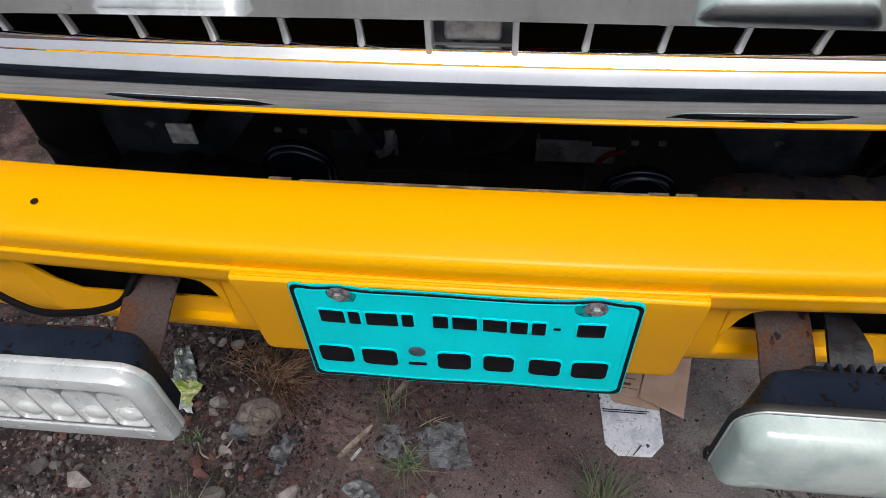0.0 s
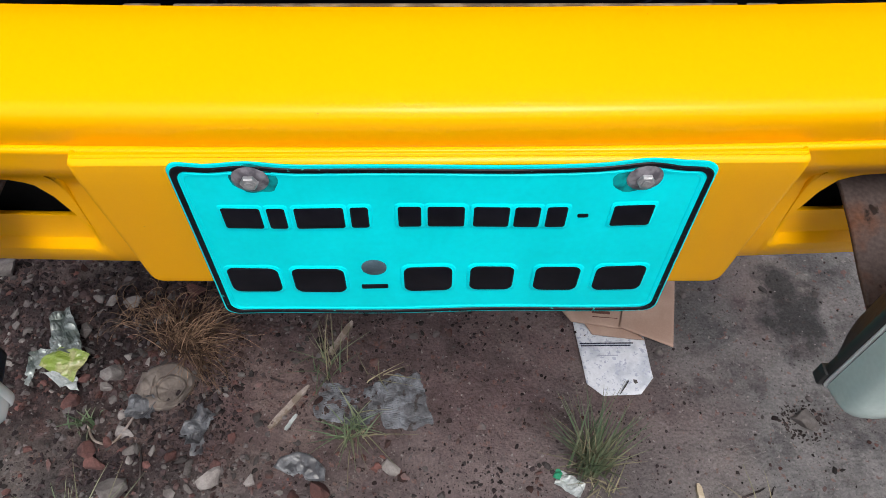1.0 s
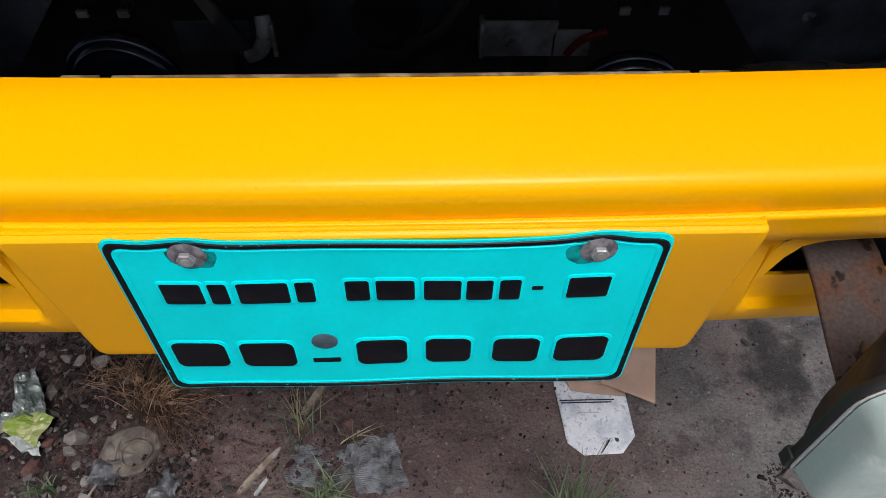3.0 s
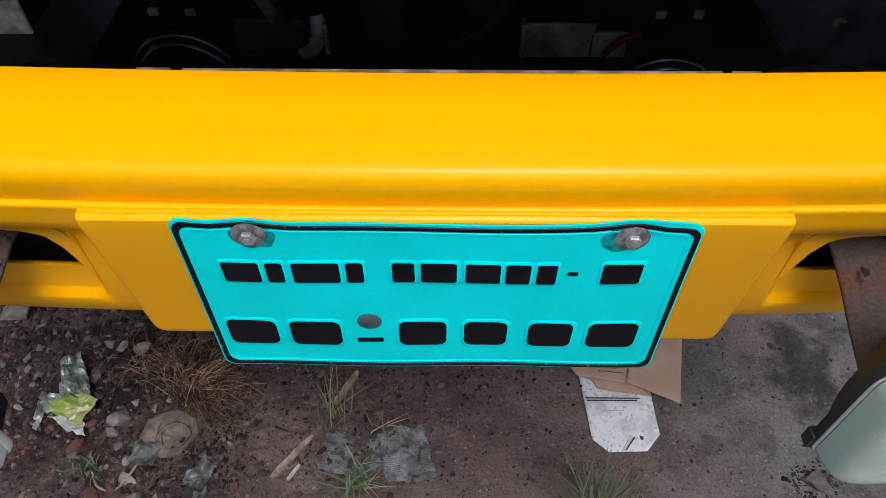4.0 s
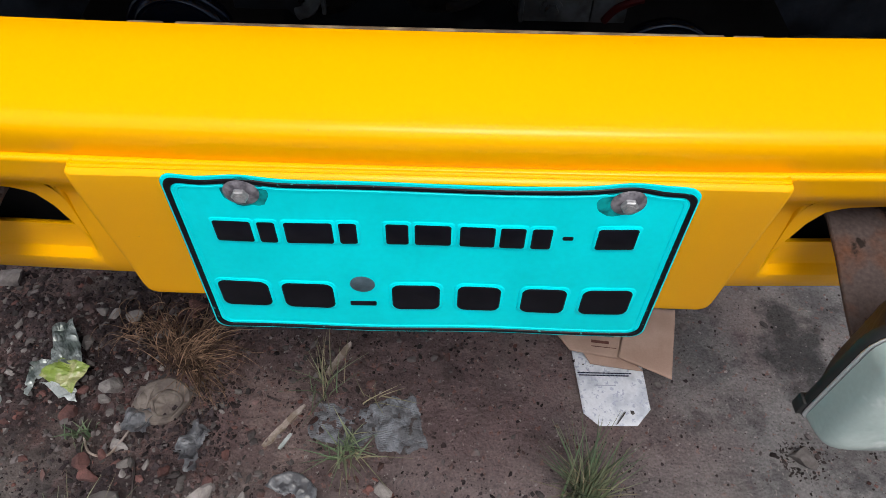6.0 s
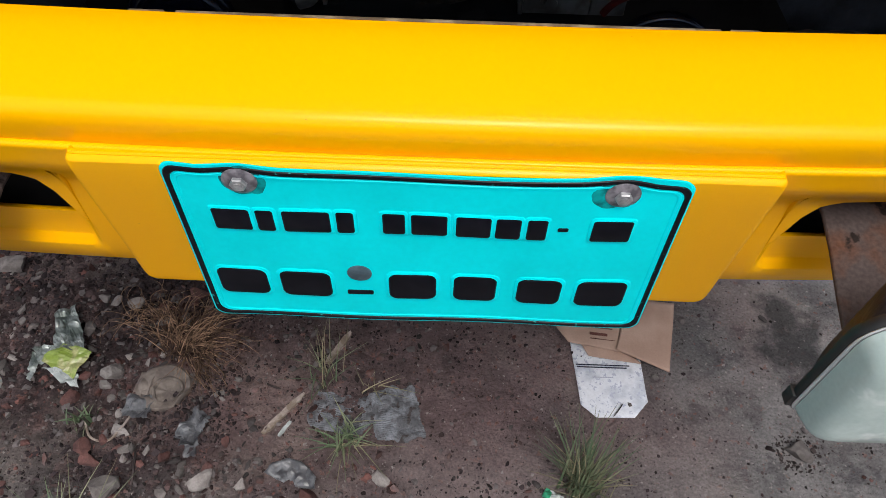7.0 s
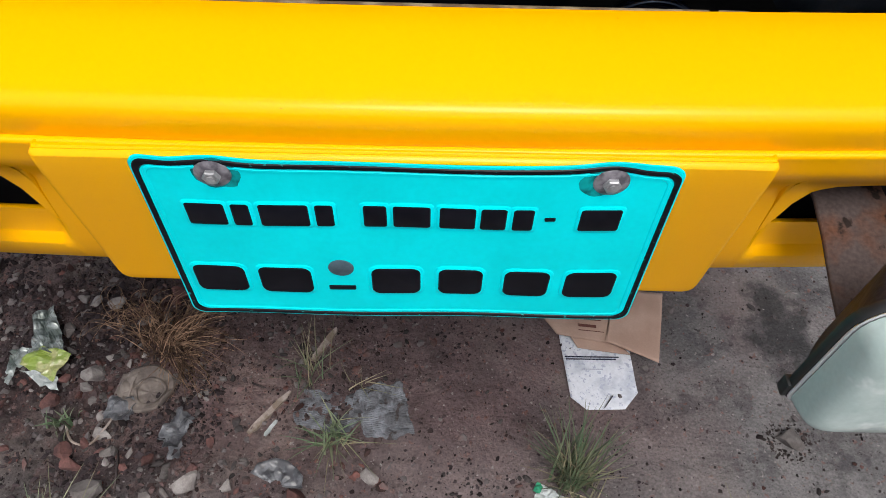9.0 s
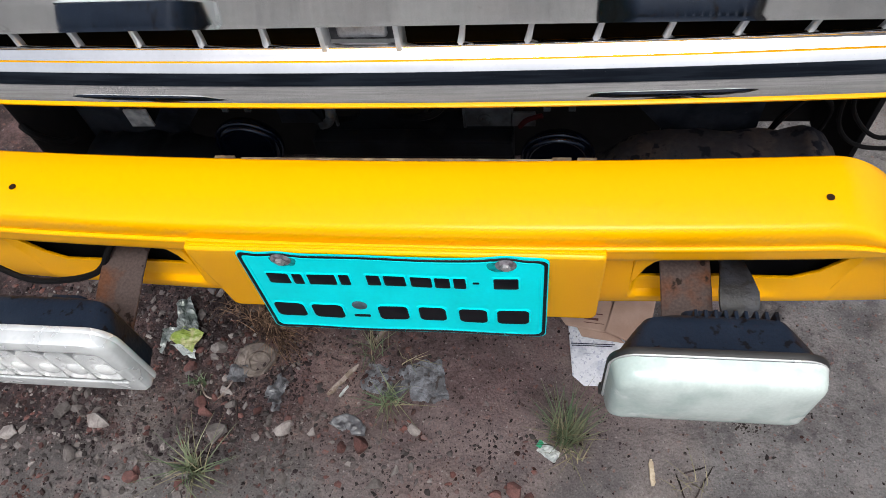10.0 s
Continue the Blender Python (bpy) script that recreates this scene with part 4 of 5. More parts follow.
for pts in ([(0.505, 0.262, 0.742), (0.530, 0.280, 0.785), (0.566, 0.285, 0.812), (0.592, 0.285, 0.79), (0.586, 0.282, 0.74), (0.56, 0.28, 0.71)],
            [(0.505, 0.262, 0.747), (0.535, 0.275, 0.795), (0.58, 0.285, 0.84), (0.63, 0.29, 0.88)],
            [(0.610, 0.285, 0.845), (0.602, 0.282, 0.80), (0.616, 0.28, 0.75), (0.65, 0.275, 0.722), (0.70, 0.27, 0.722)],
            [(0.622, 0.285, 0.845), (0.614, 0.282, 0.81), (0.632, 0.28, 0.77), (0.67, 0.275, 0.74), (0.72, 0.27, 0.76)]):
    part("wiring", tube(pts, 0.0034), CABLE, truck, "looped black cable")
part("wiring", tube([(0.012, 0.258, 0.800), (0.035, 0.25, 0.815), (0.055, 0.25, 0.838), (0.085, 0.252, 0.90)], 0.0055), CABLE, truck)
part("wiring", tube([(-0.62, 0.24, 0.80), (-0.585, 0.22, 0.80), (-0.56, 0.23, 0.775), (-0.54, 0.25, 0.77)], 0.006), CABLE, truck)
# black box added to hide the ground and darken the gap at left
part("gap_filler", box(-0.634, -0.528, 0.24, 0.34, 0.62, 0.93, 0.02, 3), BLACKM, truck, "black box added to fill the dark gap at left")

# unseen bonnet, wings and underside, added to close the truck and shade its bay
hood = loft([[(-0.78, y, z - 0.16), (-0.77, y, z - 0.03), (-0.70, y, z), (-0.3, y, z + 0.02), (0.3, y, z + 0.02), (0.70, y, z), (0.77, y, z - 0.03), (0.78, y, z - 0.16)] for y, z in ((0.128, 1.272), (0.16, 1.290), (0.4, 1.315), (0.8, 1.34), (1.5, 1.36))], closed=False)
part("bonnet", hood, YELLOW, truck, "unseen yellow bonnet closing the truck above")
for s in (-1, 1):
    part("wing", loft([[(s * (0.775 - 0.02 * (y < 0.2)), y, 1.13 if y > 0.2 else 1.115), (s * 0.785, y, 1.0), (s * 0.785, y, 0.80), (s * 0.765, y, 0.72 if y < 0.6 or y > 1.4 else 0.74)] for y in (0.48, 0.50, 0.62, 1.02, 1.42, 1.5)], closed=False), YELLOW, truck, "unseen yellow front wing added to block side light")
# liners added to keep side light off the ground behind the bumper
for s in (-1, 1):
    part("wheel_arch_liner", join(box(s * 0.770 - 0.006, s * 0.770 + 0.006, 0.47, 0.70, 0.36, 0.74, 0.004), box(min(s * 0.776, s * 0.60), max(s * 0.776, s * 0.60), 0.66, 0.672, 0.36, 0.90, 0.004)), BLACKM, truck, "black wheel arch liner added to block side light")
part("engine_block", box(-0.46, 0.46, 0.46, 1.45, 0.48, 0.98, 0.05, 3), BLACKM, truck, "unseen dark engine block added to shade the ground")
part("bulkhead", box(-0.78, 0.78, 1.45, 1.52, 0.45, 1.30, 0.01), DARK, truck, "unseen dark bulkhead closing the truck behind")

def wheel(x):
    w = part("wheel", lathe([(0.0, -0.07), (0.19, -0.07), (0.20, -0.085), (0.30, -0.09), (0.325, -0.07), (0.33, -0.03), (0.33, 0.03), (0.325, 0.07), (0.30, 0.09), (0.20, 0.085), (0.19, 0.07), (0.0, 0.07)], (0, 0, 0), "z", 40), RUBBER, truck, "black front tyre")
    w.matrix_local = pose(x, 1.02, 0.329, 0, 90, 0)
    part("rim", lathe([(0.0, -0.05), (0.10, -0.05), (0.185, -0.074), (0.185, 0.074), (0.10, 0.05), (0.0, 0.05)], (0, 0, 0), "z", 24), STEEL, w)


wheel(-0.59)
wheel(0.59)


# ---- loose things on the ground ----
def thing(name, bm, material, x, y, label, category, group="", lift=0.0, rz=0.0, smooth=True, kind=""):
    ob = part(name, bm, material, None, smooth=smooth)
    ob.matrix_world = pose(x, y, gz(x, y) + lift, 0, 0, rz)
    return tagged(ob, label, category, group, kind)


def stone_mesh(size, flat, seed, sub=2, jag=0.28):
    rnd = random.Random(seed)
    bm = bmesh.new()
    bmesh.ops.create_icosphere(bm, subdivisions=sub, radius=1.0)
    off = Vector((rnd.uniform(0, 50), rnd.uniform(0, 50), rnd.uniform(0, 50)))
    cuts = [(Vector((rnd.gauss(0, 1), rnd.gauss(0, 1), rnd.gauss(0, 1))).normalized(), rnd.uniform(0.34, 0.66)) for _ in range(11)]
    sx, sy = rnd.uniform(0.85, 1.25), rnd.uniform(0.7, 1.0)
    for v in bm.verts:
        c = v.co * (1 + jag * noise.noise(v.co * 1.4 + off))
        for nrm, d in cuts:
            e = c.dot(nrm) - d
            if e > 0:
                c = c - nrm * e
        v.co = Vector((c.x * sx, c.y * sy, c.z * flat)) * size
    return bm


STONES = [
    ("pale", -0.585, 0.234, 0.026), ("pale", -0.378, 0.035, 0.031), ("pale", -0.314, 0.031, 0.013), ("pale", -0.080, 0.055, 0.019), ("pale", -0.835, 0.023, 0.034),
    ("grey", -0.545, 0.018, 0.036), ("grey", -0.940, 0.050, 0.024), ("grey", 0.656, 0.125, 0.027), ("brick", -0.652, 0.183, 0.022), ("brick", -0.640, 0.222, 0.014),
    ("brick", -0.202, 0.017, 0.024), ("brick", -0.240, 0.000, 0.018), ("brick", -0.712, -0.093, 0.026), ("brick", -0.597, 0.084, 0.020), ("brick", -0.565, 0.100, 0.014),
    ("brick", -0.582, 0.063, 0.017), ("brick", -0.355, 0.108, 0.014), ("pale", -0.555, 0.155, 0.012), ("brick", -0.471, 0.409, 0.024), ("grey", -0.862, 0.460, 0.042), ("pale", -0.587, 0.386, 0.020), ("pale", -0.632, 0.384, 0.016), ("pale", -0.600, 0.210, 0.014),
    ("grey", -0.520, 0.345, 0.020), ("grey", -0.482, 0.352, 0.018), ("pale", -0.175, 0.385, 0.010), ("grey", -0.655, 0.395, 0.015), ("pale", -1.052, -0.014, 0.028),
    ("grey", -0.525, 0.090, 0.013), ("pale", -0.490, 0.085, 0.010), ("pale", -0.545, 0.118, 0.018), ("brick", -0.455, 0.072, 0.016), ("grey", -0.420, 0.060, 0.012),
    ("brick", 0.152, -0.070, 0.032), ("brick", 0.118, -0.082, 0.022), ("brick", 0.185, -0.085, 0.024), ("pale", -0.109, -0.042, 0.016), ("grey", -0.075, -0.030, 0.013),
    ("grey", 0.425, 0.262, 0.010), ("pale", -0.030, -0.060, 0.010), ("grey", -0.150, -0.075, 0.018), ("grey", -0.880, -0.060, 0.030), ("brick", -0.930, 0.140, 0.020),
]
SLABEL = {"pale": ("pale angular stone lying on the dirt", PALE), "grey": ("grey rough stone half sunk in dirt", STONE), "brick": ("reddish broken brick fragment on the dirt", BRICK)}
for i, (kind_, x, y, s) in enumerate(STONES):
    lab, m = SLABEL[kind_]
    s *= 1.15
    thing("brick_fragment" if kind_ == "brick" else "stone", stone_mesh(s, 0.62, 100 + i, 2), m, x, y, lab, "brick" if kind_ == "brick" else "stone", "rubble", lift=s * 0.22, rz=i * 47, smooth=False)
rnd = random.Random(7)
for i in range(110):
    x, y = rnd.uniform(-1.15, -0.12), rnd.uniform(-0.18, 0.62)
    if rnd.random() < (x + 1.15) * 0.45 or (-0.30 < x and 0.08 < y < 0.36):
        continue
    s = rnd.uniform(0.006, 0.014)
    kind_ = rnd.choice(("grey", "grey", "grey", "grey", "grey", "brick", "pale"))
    lab, m = SLABEL[kind_]
    thing("brick_fragment" if kind_ == "brick" else "stone", stone_mesh(s, 0.65, 400 + i, 1), m, x, y, lab, "brick" if kind_ == "brick" else "stone", "rubble", lift=s * 0.2, rz=rnd.uniform(0, 360), smooth=False)


def scatter(name, count, seed, place, sizes, material, label):
    """Many small bits joined into one mesh."""
    r = np.random.RandomState(seed)
    base = bmesh.new()
    bmesh.ops.create_icosphere(base, subdivisions=1, radius=1.0)
    bv = np.array([v.co[:] for v in base.verts])
    base.verts.ensure_lookup_table()
    bf = np.array([[v.index for v in f.verts] for f in base.faces])
    base.free()
    V, F, k = [], [], 0
    while k < count:
        x, y, ok = place(r)
        if not ok:
            continue
        s = sizes[0] + (sizes[1] - sizes[0]) * r.rand() ** 4
        v = bv * (1 + r.uniform(-0.5, 0.4, (len(bv), 3))) * s * r.uniform(0.45, 1.35, 3) * np.array([1, 1, 0.6])
        a, e = r.rand() * 6.28, r.uniform(-0.6, 0.6)
        v = v @ np.array([[1, 0, 0], [0, math.cos(e), -math.sin(e)], [0, math.sin(e), math.cos(e)]])
        v = v @ np.array([[math.cos(a), -math.sin(a), 0], [math.sin(a), math.cos(a), 0], [0, 0, 1]])
        V.append(v + np.array([x, y, gz(x, y) + s * 0.15]))
        F.append(bf + k * len(bv))
        k += 1
    me = bpy.data.meshes.new(name)
    me.from_pydata(np.concatenate(V).tolist(), [], np.concatenate(F).tolist())
    me.materials.append(material)
    return tagged(new(name, me), label, "gravel", kind="stuff")


def edge_fade(x, y):
    """Thins the litter out towards the rim of the strewn ground."""
    return min(1.0, max(0.0, (x + 1.4) / 0.5), max(0.0, (1.15 - x) / 0.4)) * min(1.0, max(0.0, (0.95 - y) / 0.35), max(0.0, (y + 0.28) / 0.08))


def left_heavy(r):
    x, y = r.uniform(-1.4, 1.15), r.uniform(-0.28, 0.95)
    dens = np.interp(x, [-1.4, -0.45, -0.2, 0.0, 0.3, 1.15], [1.0, 1.0, 0.45, 0.22, 0.05, 0.035])
    if y < 0.06 and x < 0.2:
        dens = max(dens, 0.6)
    dens *= edge_fade(x, y)
    dens *= 0.35 + 0.9 * max(0.0, noise.noise((x * 5, y * 5, 2.0)) + 0.45)
    return x, y, r.rand() < dens


scatter("gravel", 8000, 3, left_heavy, (0.0013, 0.0090), GRAVEL, "loose mixed gravel and brick grit on earth")
scatter("dark_crumbs", 6000, 4, left_heavy, (0.0010, 0.0055), SOIL, "dark crumbs of soil on the ground")


# real crumbs, but thickened towards +y to stand in for shade under the truck
def shade_soil(r):
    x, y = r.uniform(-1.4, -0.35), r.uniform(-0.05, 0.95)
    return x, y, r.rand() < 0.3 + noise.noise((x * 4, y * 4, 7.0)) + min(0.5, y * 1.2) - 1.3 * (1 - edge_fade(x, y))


scatter("dark_crumbs", 12000, 14, shade_soil, (0.0012, 0.0085), SOIL, "dark crumbly soil over the rubble, packed denser to darken it under the truck")


def rubble_zone(r):
    x, y = r.uniform(-1.25, -0.12), r.uniform(-0.24, 0.85)
    dens = np.interp(x, [-1.25, -0.70, -0.40, -0.12], [1.0, 1.0, 0.35, 0.03]) * edge_fade(x, y)
    dens = max(dens, 0.45 * edge_fade(x, y)) if y < 0.02 else dens
    return x, y, r.rand() < dens * (0.15 + 1.5 * max(0.0, noise.noise((x * 6, y * 6, 11.0)) + 0.25))


scatter("rubble_chips", 1000, 31, rubble_zone, (0.0030, 0.0130), STONE, "angular grey stone chips among the rubble")
scatter("rubble_chips", 240, 32, rubble_zone, (0.0030, 0.0120), PALE, "small pale stone chips among the rubble")
scatter("rubble_chips", 420, 33, rubble_zone, (0.0030, 0.0130), BRICK, "small red brick chips among the rubble")


def sparse(r):
    x, y = r.uniform(-0.2, 1.15), r.uniform(-0.28, 0.9)
    return x, y, r.rand() < edge_fade(x, y)


scatter("dark_crumbs", 3400, 5, sparse, (0.0006, 0.0032), CRUMB, "fine dark specks of grit on grey clay")
scatter("gravel", 900, 6, sparse, (0.0006, 0.0024), PALE, "fine pale grit on grey clay")


def middle(r):
    x, y = r.uniform(-0.45, 0.45), r.uniform(-0.28, 0.8)
    return x, y, r.rand() < edge_fade(x, y) * (0.25 + max(0.0, noise.noise((x * 7, y * 7, 3.0))) * 2.2) * (1.0 if x < 0.1 else 0.45)


scatter("dark_crumbs", 3200, 15, middle, (0.0009, 0.0048), SOIL, "small brown clods of soil on packed earth")


def ring_bits(r):
    a, d = r.uniform(0, 6.28), abs(r.normal(0.027, 0.006))
    return 0.656 + d * math.cos(a) * 1.3, 0.125 + d * math.sin(a), True


scatter("dark_crumbs", 170, 8, ring_bits, (0.0016, 0.0048), CRUMB, "dark crumbs heaped round a stone")


def blades(count, height, spread, width, seed, droop=0.5, curl=0.0, base_r=0.012, lean=(0, 0), segs=6):
    """A tuft of folded, tapering, bending blades."""
    r = random.Random(seed)
    bm = bmesh.new()
    for _ in range(count):
        a = r.uniform(0, 2 * math.pi)
        d = Vector((math.cos(a), math.sin(a), 0))
        p = Vector((r.gauss(0, base_r), r.gauss(0, base_r), 0))
        h, sp, w = height * r.uniform(0.45, 1.1), spread * r.uniform(0.15, 1.1), width * r.uniform(0.6, 1.2)
        side = Vector((-d.y, d.x, 0))
        twist = r.uniform(-1, 1) * curl
        rows = []
        for i in range(segs + 1):
            t = i / segs
            q = p + d * sp * t ** (1.2 + droop) + Vector((lean[0], lean[1], 0)) * t * t + side * twist * math.sin(t * 3.0) * height
            q.z = h * (t * (1 + droop * 0.6) - droop * 0.75 * t * t * (sp / spread)) + 0.001
            ww = w * (1 - t ** 1.6) + 0.0002
            rows.append([q - side * ww, q + Vector((0, 0, -ww * 0.5)), q + side * ww])
        vs = [[bm.verts.new(c) for c in row] for row in rows]
        for u, v in zip(vs, vs[1:]):
            for i in range(2):
                bm.faces.new((u[i], u[i + 1], v[i + 1], v[i]))
    return bm


def tuft(x, y, material, label, **kw):
    return thing("grass_tuft", blades(**kw), material, x, y, label, "grass", "grass tufts")


tuft(0.258, 0.048, GRASS_G, "green grass tuft growing from packed earth", count=92, height=0.118, spread=0.088, width=0.0019, seed=1, droop=0.5, lean=(0.005, 0.035))
tuft(0.268, 0.045, STRAW, "faded straw-coloured blades in the grass", count=40, height=0.10, spread=0.085, width=0.0014, seed=2, droop=0.6, lean=(0.0, 0.02))
tuft(0.285, 0.010, STRAW, "sparse dry grass lying on the ground", count=14, height=0.03, spread=0.085, width=0.0012, seed=12, droop=0.7)
tuft(-0.567, -0.077, GRASS_G, "spreading green grass tuft among rubble", count=38, height=0.085, spread=0.12, width=0.0022, seed=3, droop=0.6)
tuft(-0.560, -0.072, STRAW, "pale dry stalks among green grass", count=16, height=0.06, spread=0.15, width=0.0018, seed=4, droop=0.6)
tuft(-0.197, 0.240, STRAW, "thin pale grass stalks by a wood splinter", count=15, height=0.085, spread=0.065, width=0.0011, seed=5, droop=0.5, lean=(-0.01, 0.05))
tuft(-0.200, 0.232, GRASS_G, "few thin green blades by a wood splinter", count=16, height=0.065, spread=0.085, width=0.0013, seed=6, droop=0.7)
tuft(-0.146, 0.117, GRASS_G, "flattened green blades beside a grey rag", count=48, height=0.045, spread=0.065, width=0.0016, seed=7, lean=(0.0, -0.01))
tuft(-0.140, 0.112, STRAW, "flattened pale stalks beside a grey rag", count=12, height=0.022, spread=0.08, width=0.0011, seed=8, lean=(0.02, -0.035))
tuft(-0.110, 0.215, STRAW, "pale stalks bent over a grey rag", count=9, height=0.04, spread=0.085, width=0.0013, seed=9, lean=(0.03, 0.01))
tuft(-0.614, 0.132, GRASS_G, "small green sprig among brick grit", count=16, height=0.035, spread=0.034, width=0.0024, seed=10)
tuft(0.513, -0.030, STRAW, "dead brown stalks on grey clay", count=12, height=0.04, spread=0.07, width=0.0012, seed=11)


def fibres(count, rx, ry, length, radius, seed, lean=0.0, up=0.03):
    """A mat of thin, curling dry fibres."""
    r = random.Random(seed)
    bm = bmesh.new()
    for _ in range(count):
        a, d = r.uniform(0, 6.28), math.sqrt(r.random()) * 0.75
        p = Vector((rx * d * math.cos(a), ry * d * math.sin(a), r.uniform(0.001, 0.006)))
        h = r.gauss(lean, 1.1)
        bend = r.gauss(0, 2.4)
        ln, lift = length * r.uniform(0.4, 1.15), up * r.random()
        rad = radius * r.uniform(0.6, 1.2)
        prev = None
        for i in range(9):
            u = i / 8
            q = p + Vector((0, 0, lift * math.sin(u * 2.9)))
            side = Vector((-math.sin(h), math.cos(h), 0)) * rad * (1 - 0.6 * u)
            ring = [bm.verts.new(q + side), bm.verts.new(q - side), bm.verts.new(q + Vector((0, 0, rad * 1.6 * (1 - 0.6 * u))))]
            if prev:
                for k in range(3):
                    bm.faces.new((prev[k], prev[(k + 1) % 3], ring[(k + 1) % 3], ring[k]))
            prev = ring
            h += bend / 8 + r.gauss(0, 0.12)
            p = p + Vector((math.cos(h), math.sin(h), 0)) * ln / 8
    return bm


def fan(count, length, radius, seed, heading, spread, up=0.05):
    """Long dry stalks springing from one root and arching over to one side."""
    r = random.Random(seed)
    bm = bmesh.new()
    for _ in range(count):
        h = r.gauss(heading, spread)
        bend, ln, lift, rad = r.gauss(0, 0.9), length * r.uniform(0.45, 1.15), up * r.uniform(0.2, 1.0), radius * r.uniform(0.6, 1.2)
        p = Vector((r.gauss(0, 0.016), r.gauss(0, 0.014), 0.001))
        prev = None
        for i in range(9):
            u = i / 8
            side = Vector((-math.sin(h), math.cos(h), 0)) * rad * (1 - 0.7 * u)
            q = p + Vector((0, 0, lift * math.sin(min(1.0, u * 1.05) * 2.7)))
            ring = [bm.verts.new(q + side), bm.verts.new(q - side), bm.verts.new(q + Vector((0, 0, rad * 1.5 * (1 - 0.7 * u))))]
            if prev:
                for k in range(3):
                    bm.faces.new((prev[k], prev[(k + 1) % 3], ring[(k + 1) % 3], ring[k]))
            prev = ring
            h += bend / 8
            p = p + Vector((math.cos(h), math.sin(h), 0)) * ln / 8
    return bm


thing("dry_grass_clump", fan(95, 0.125, 0.0010, 24, 0.25, 0.55), GRASS_D, -0.470, 0.296, "arching brown dry grass beside a cup", "dry grass")
thing("dry_grass_clump", fan(48, 0.085, 0.0009, 25, -0.75, 0.35, up=0.03), GRASS_D, -0.446, 0.268, "short brown dry stalks over a cup's rim", "dry grass")
thing("dry_grass_clump", fan(50, 0.110, 0.0009, 26, 2.2, 0.6, up=0.06), GRASS_D, -0.480, 0.300, "curling brown dry grass leaning over rubble", "dry grass")
thing("dry_grass_clump", fibres(110, 0.070, 0.055, 0.075, 0.00075, 21, lean=0.2), GRASS_B, -0.480, 0.300, "matted dark brown dead grass", "dry grass")
thing("dry_grass_clump", fibres(75, 0.065, 0.050, 0.080, 0.0007, 22, lean=1.8), GRASS_D, -0.545, 0.352, "thin curled brown dry grass on rubble", "dry grass")


def crumple(w, h, nx, ny, amp, seed, rib=0.0, edge=0.18, fold=0.0, freq=30.0):
    """A creased, ragged-edged sheet lying flat."""
    r = random.Random(seed)
    off = Vector((r.uniform(0, 90), r.uniform(0, 90), 0))
    bm = bmesh.new()
    grid = []
    for j in range(ny + 1):
        row = []
        for i in range(nx + 1):
            u, v = 2 * i / nx - 1, 2 * j / ny - 1
            k = max(abs(u), abs(v)) or 1e-6
            rad = math.hypot(u, v) or 1e-6
            squash = 1 - 0.28 * (1 - k / rad * 1.0) if rad > 1e-5 else 1
            ang = math.atan2(v, u)
            ragged = 1 - edge * (0.5 + 0.5 * noise.noise(Vector((math.cos(ang) * 2.2, math.sin(ang) * 2.2, seed * 3.1))) + (0.12 if rib else 0.35) * noise.noise(Vector((math.cos(ang) * 9, math.sin(ang) * 9, seed))))
            x, y = u * w / 2 * squash * ragged, v * h / 2 * squash * ragged
            p = Vector((x, y, 0)) + off
            z = amp * (abs(noise.noise(p * freq)) * 1.4 + 0.5 * abs(noise.noise(p * freq * 2.3)))
            z += rib * math.sin(y * 1750 + 9 * noise.noise(p * 30)) * max(0.0, 0.45 + noise.noise(p * 70) * 1.6) + fold * max(0.0, 1 - abs(x) / (w * 0.12))
            row.append(bm.verts.new((x, y, z + 0.0015)))
        grid.append(row)
    for j in range(ny):
        for i in range(nx):
            bm.faces.new((grid[j][i], grid[j][i + 1], grid[j + 1][i + 1], grid[j + 1][i]))
    return bm


def sheet(ob, thick=0.0008):
    s = ob.modifiers.new("thickness", "SOLIDIFY")
    s.thickness, s.offset = thick, 0
    return ob


sheet(thing("grey_rag", crumple(0.128, 0.086, 110, 84, 0.0085, 3, rib=0.0009, edge=0.26, freq=26), GREYCLOTH, -0.160, 0.168, "ragged grey ribbed cloth scrap on the earth", "rag", "grey rags", rz=-8), 0.0014)
sheet(thing("grey_rag", crumple(0.112, 0.122, 100, 110, 0.0100, 5, rib=0.0007, edge=0.34, freq=26), GREYCLOTH, -0.060, 0.168, "larger ragged grey ribbed cloth scrap", "rag", "grey rags", rz=12), 0.0014)
sheet(thing("grey_rag", crumple(0.036, 0.050, 14, 16, 0.009, 6), GREYCLOTH, -0.112, 0.182, "small folded grey cloth scrap", "rag", "grey rags", rz=20), 0.0012)

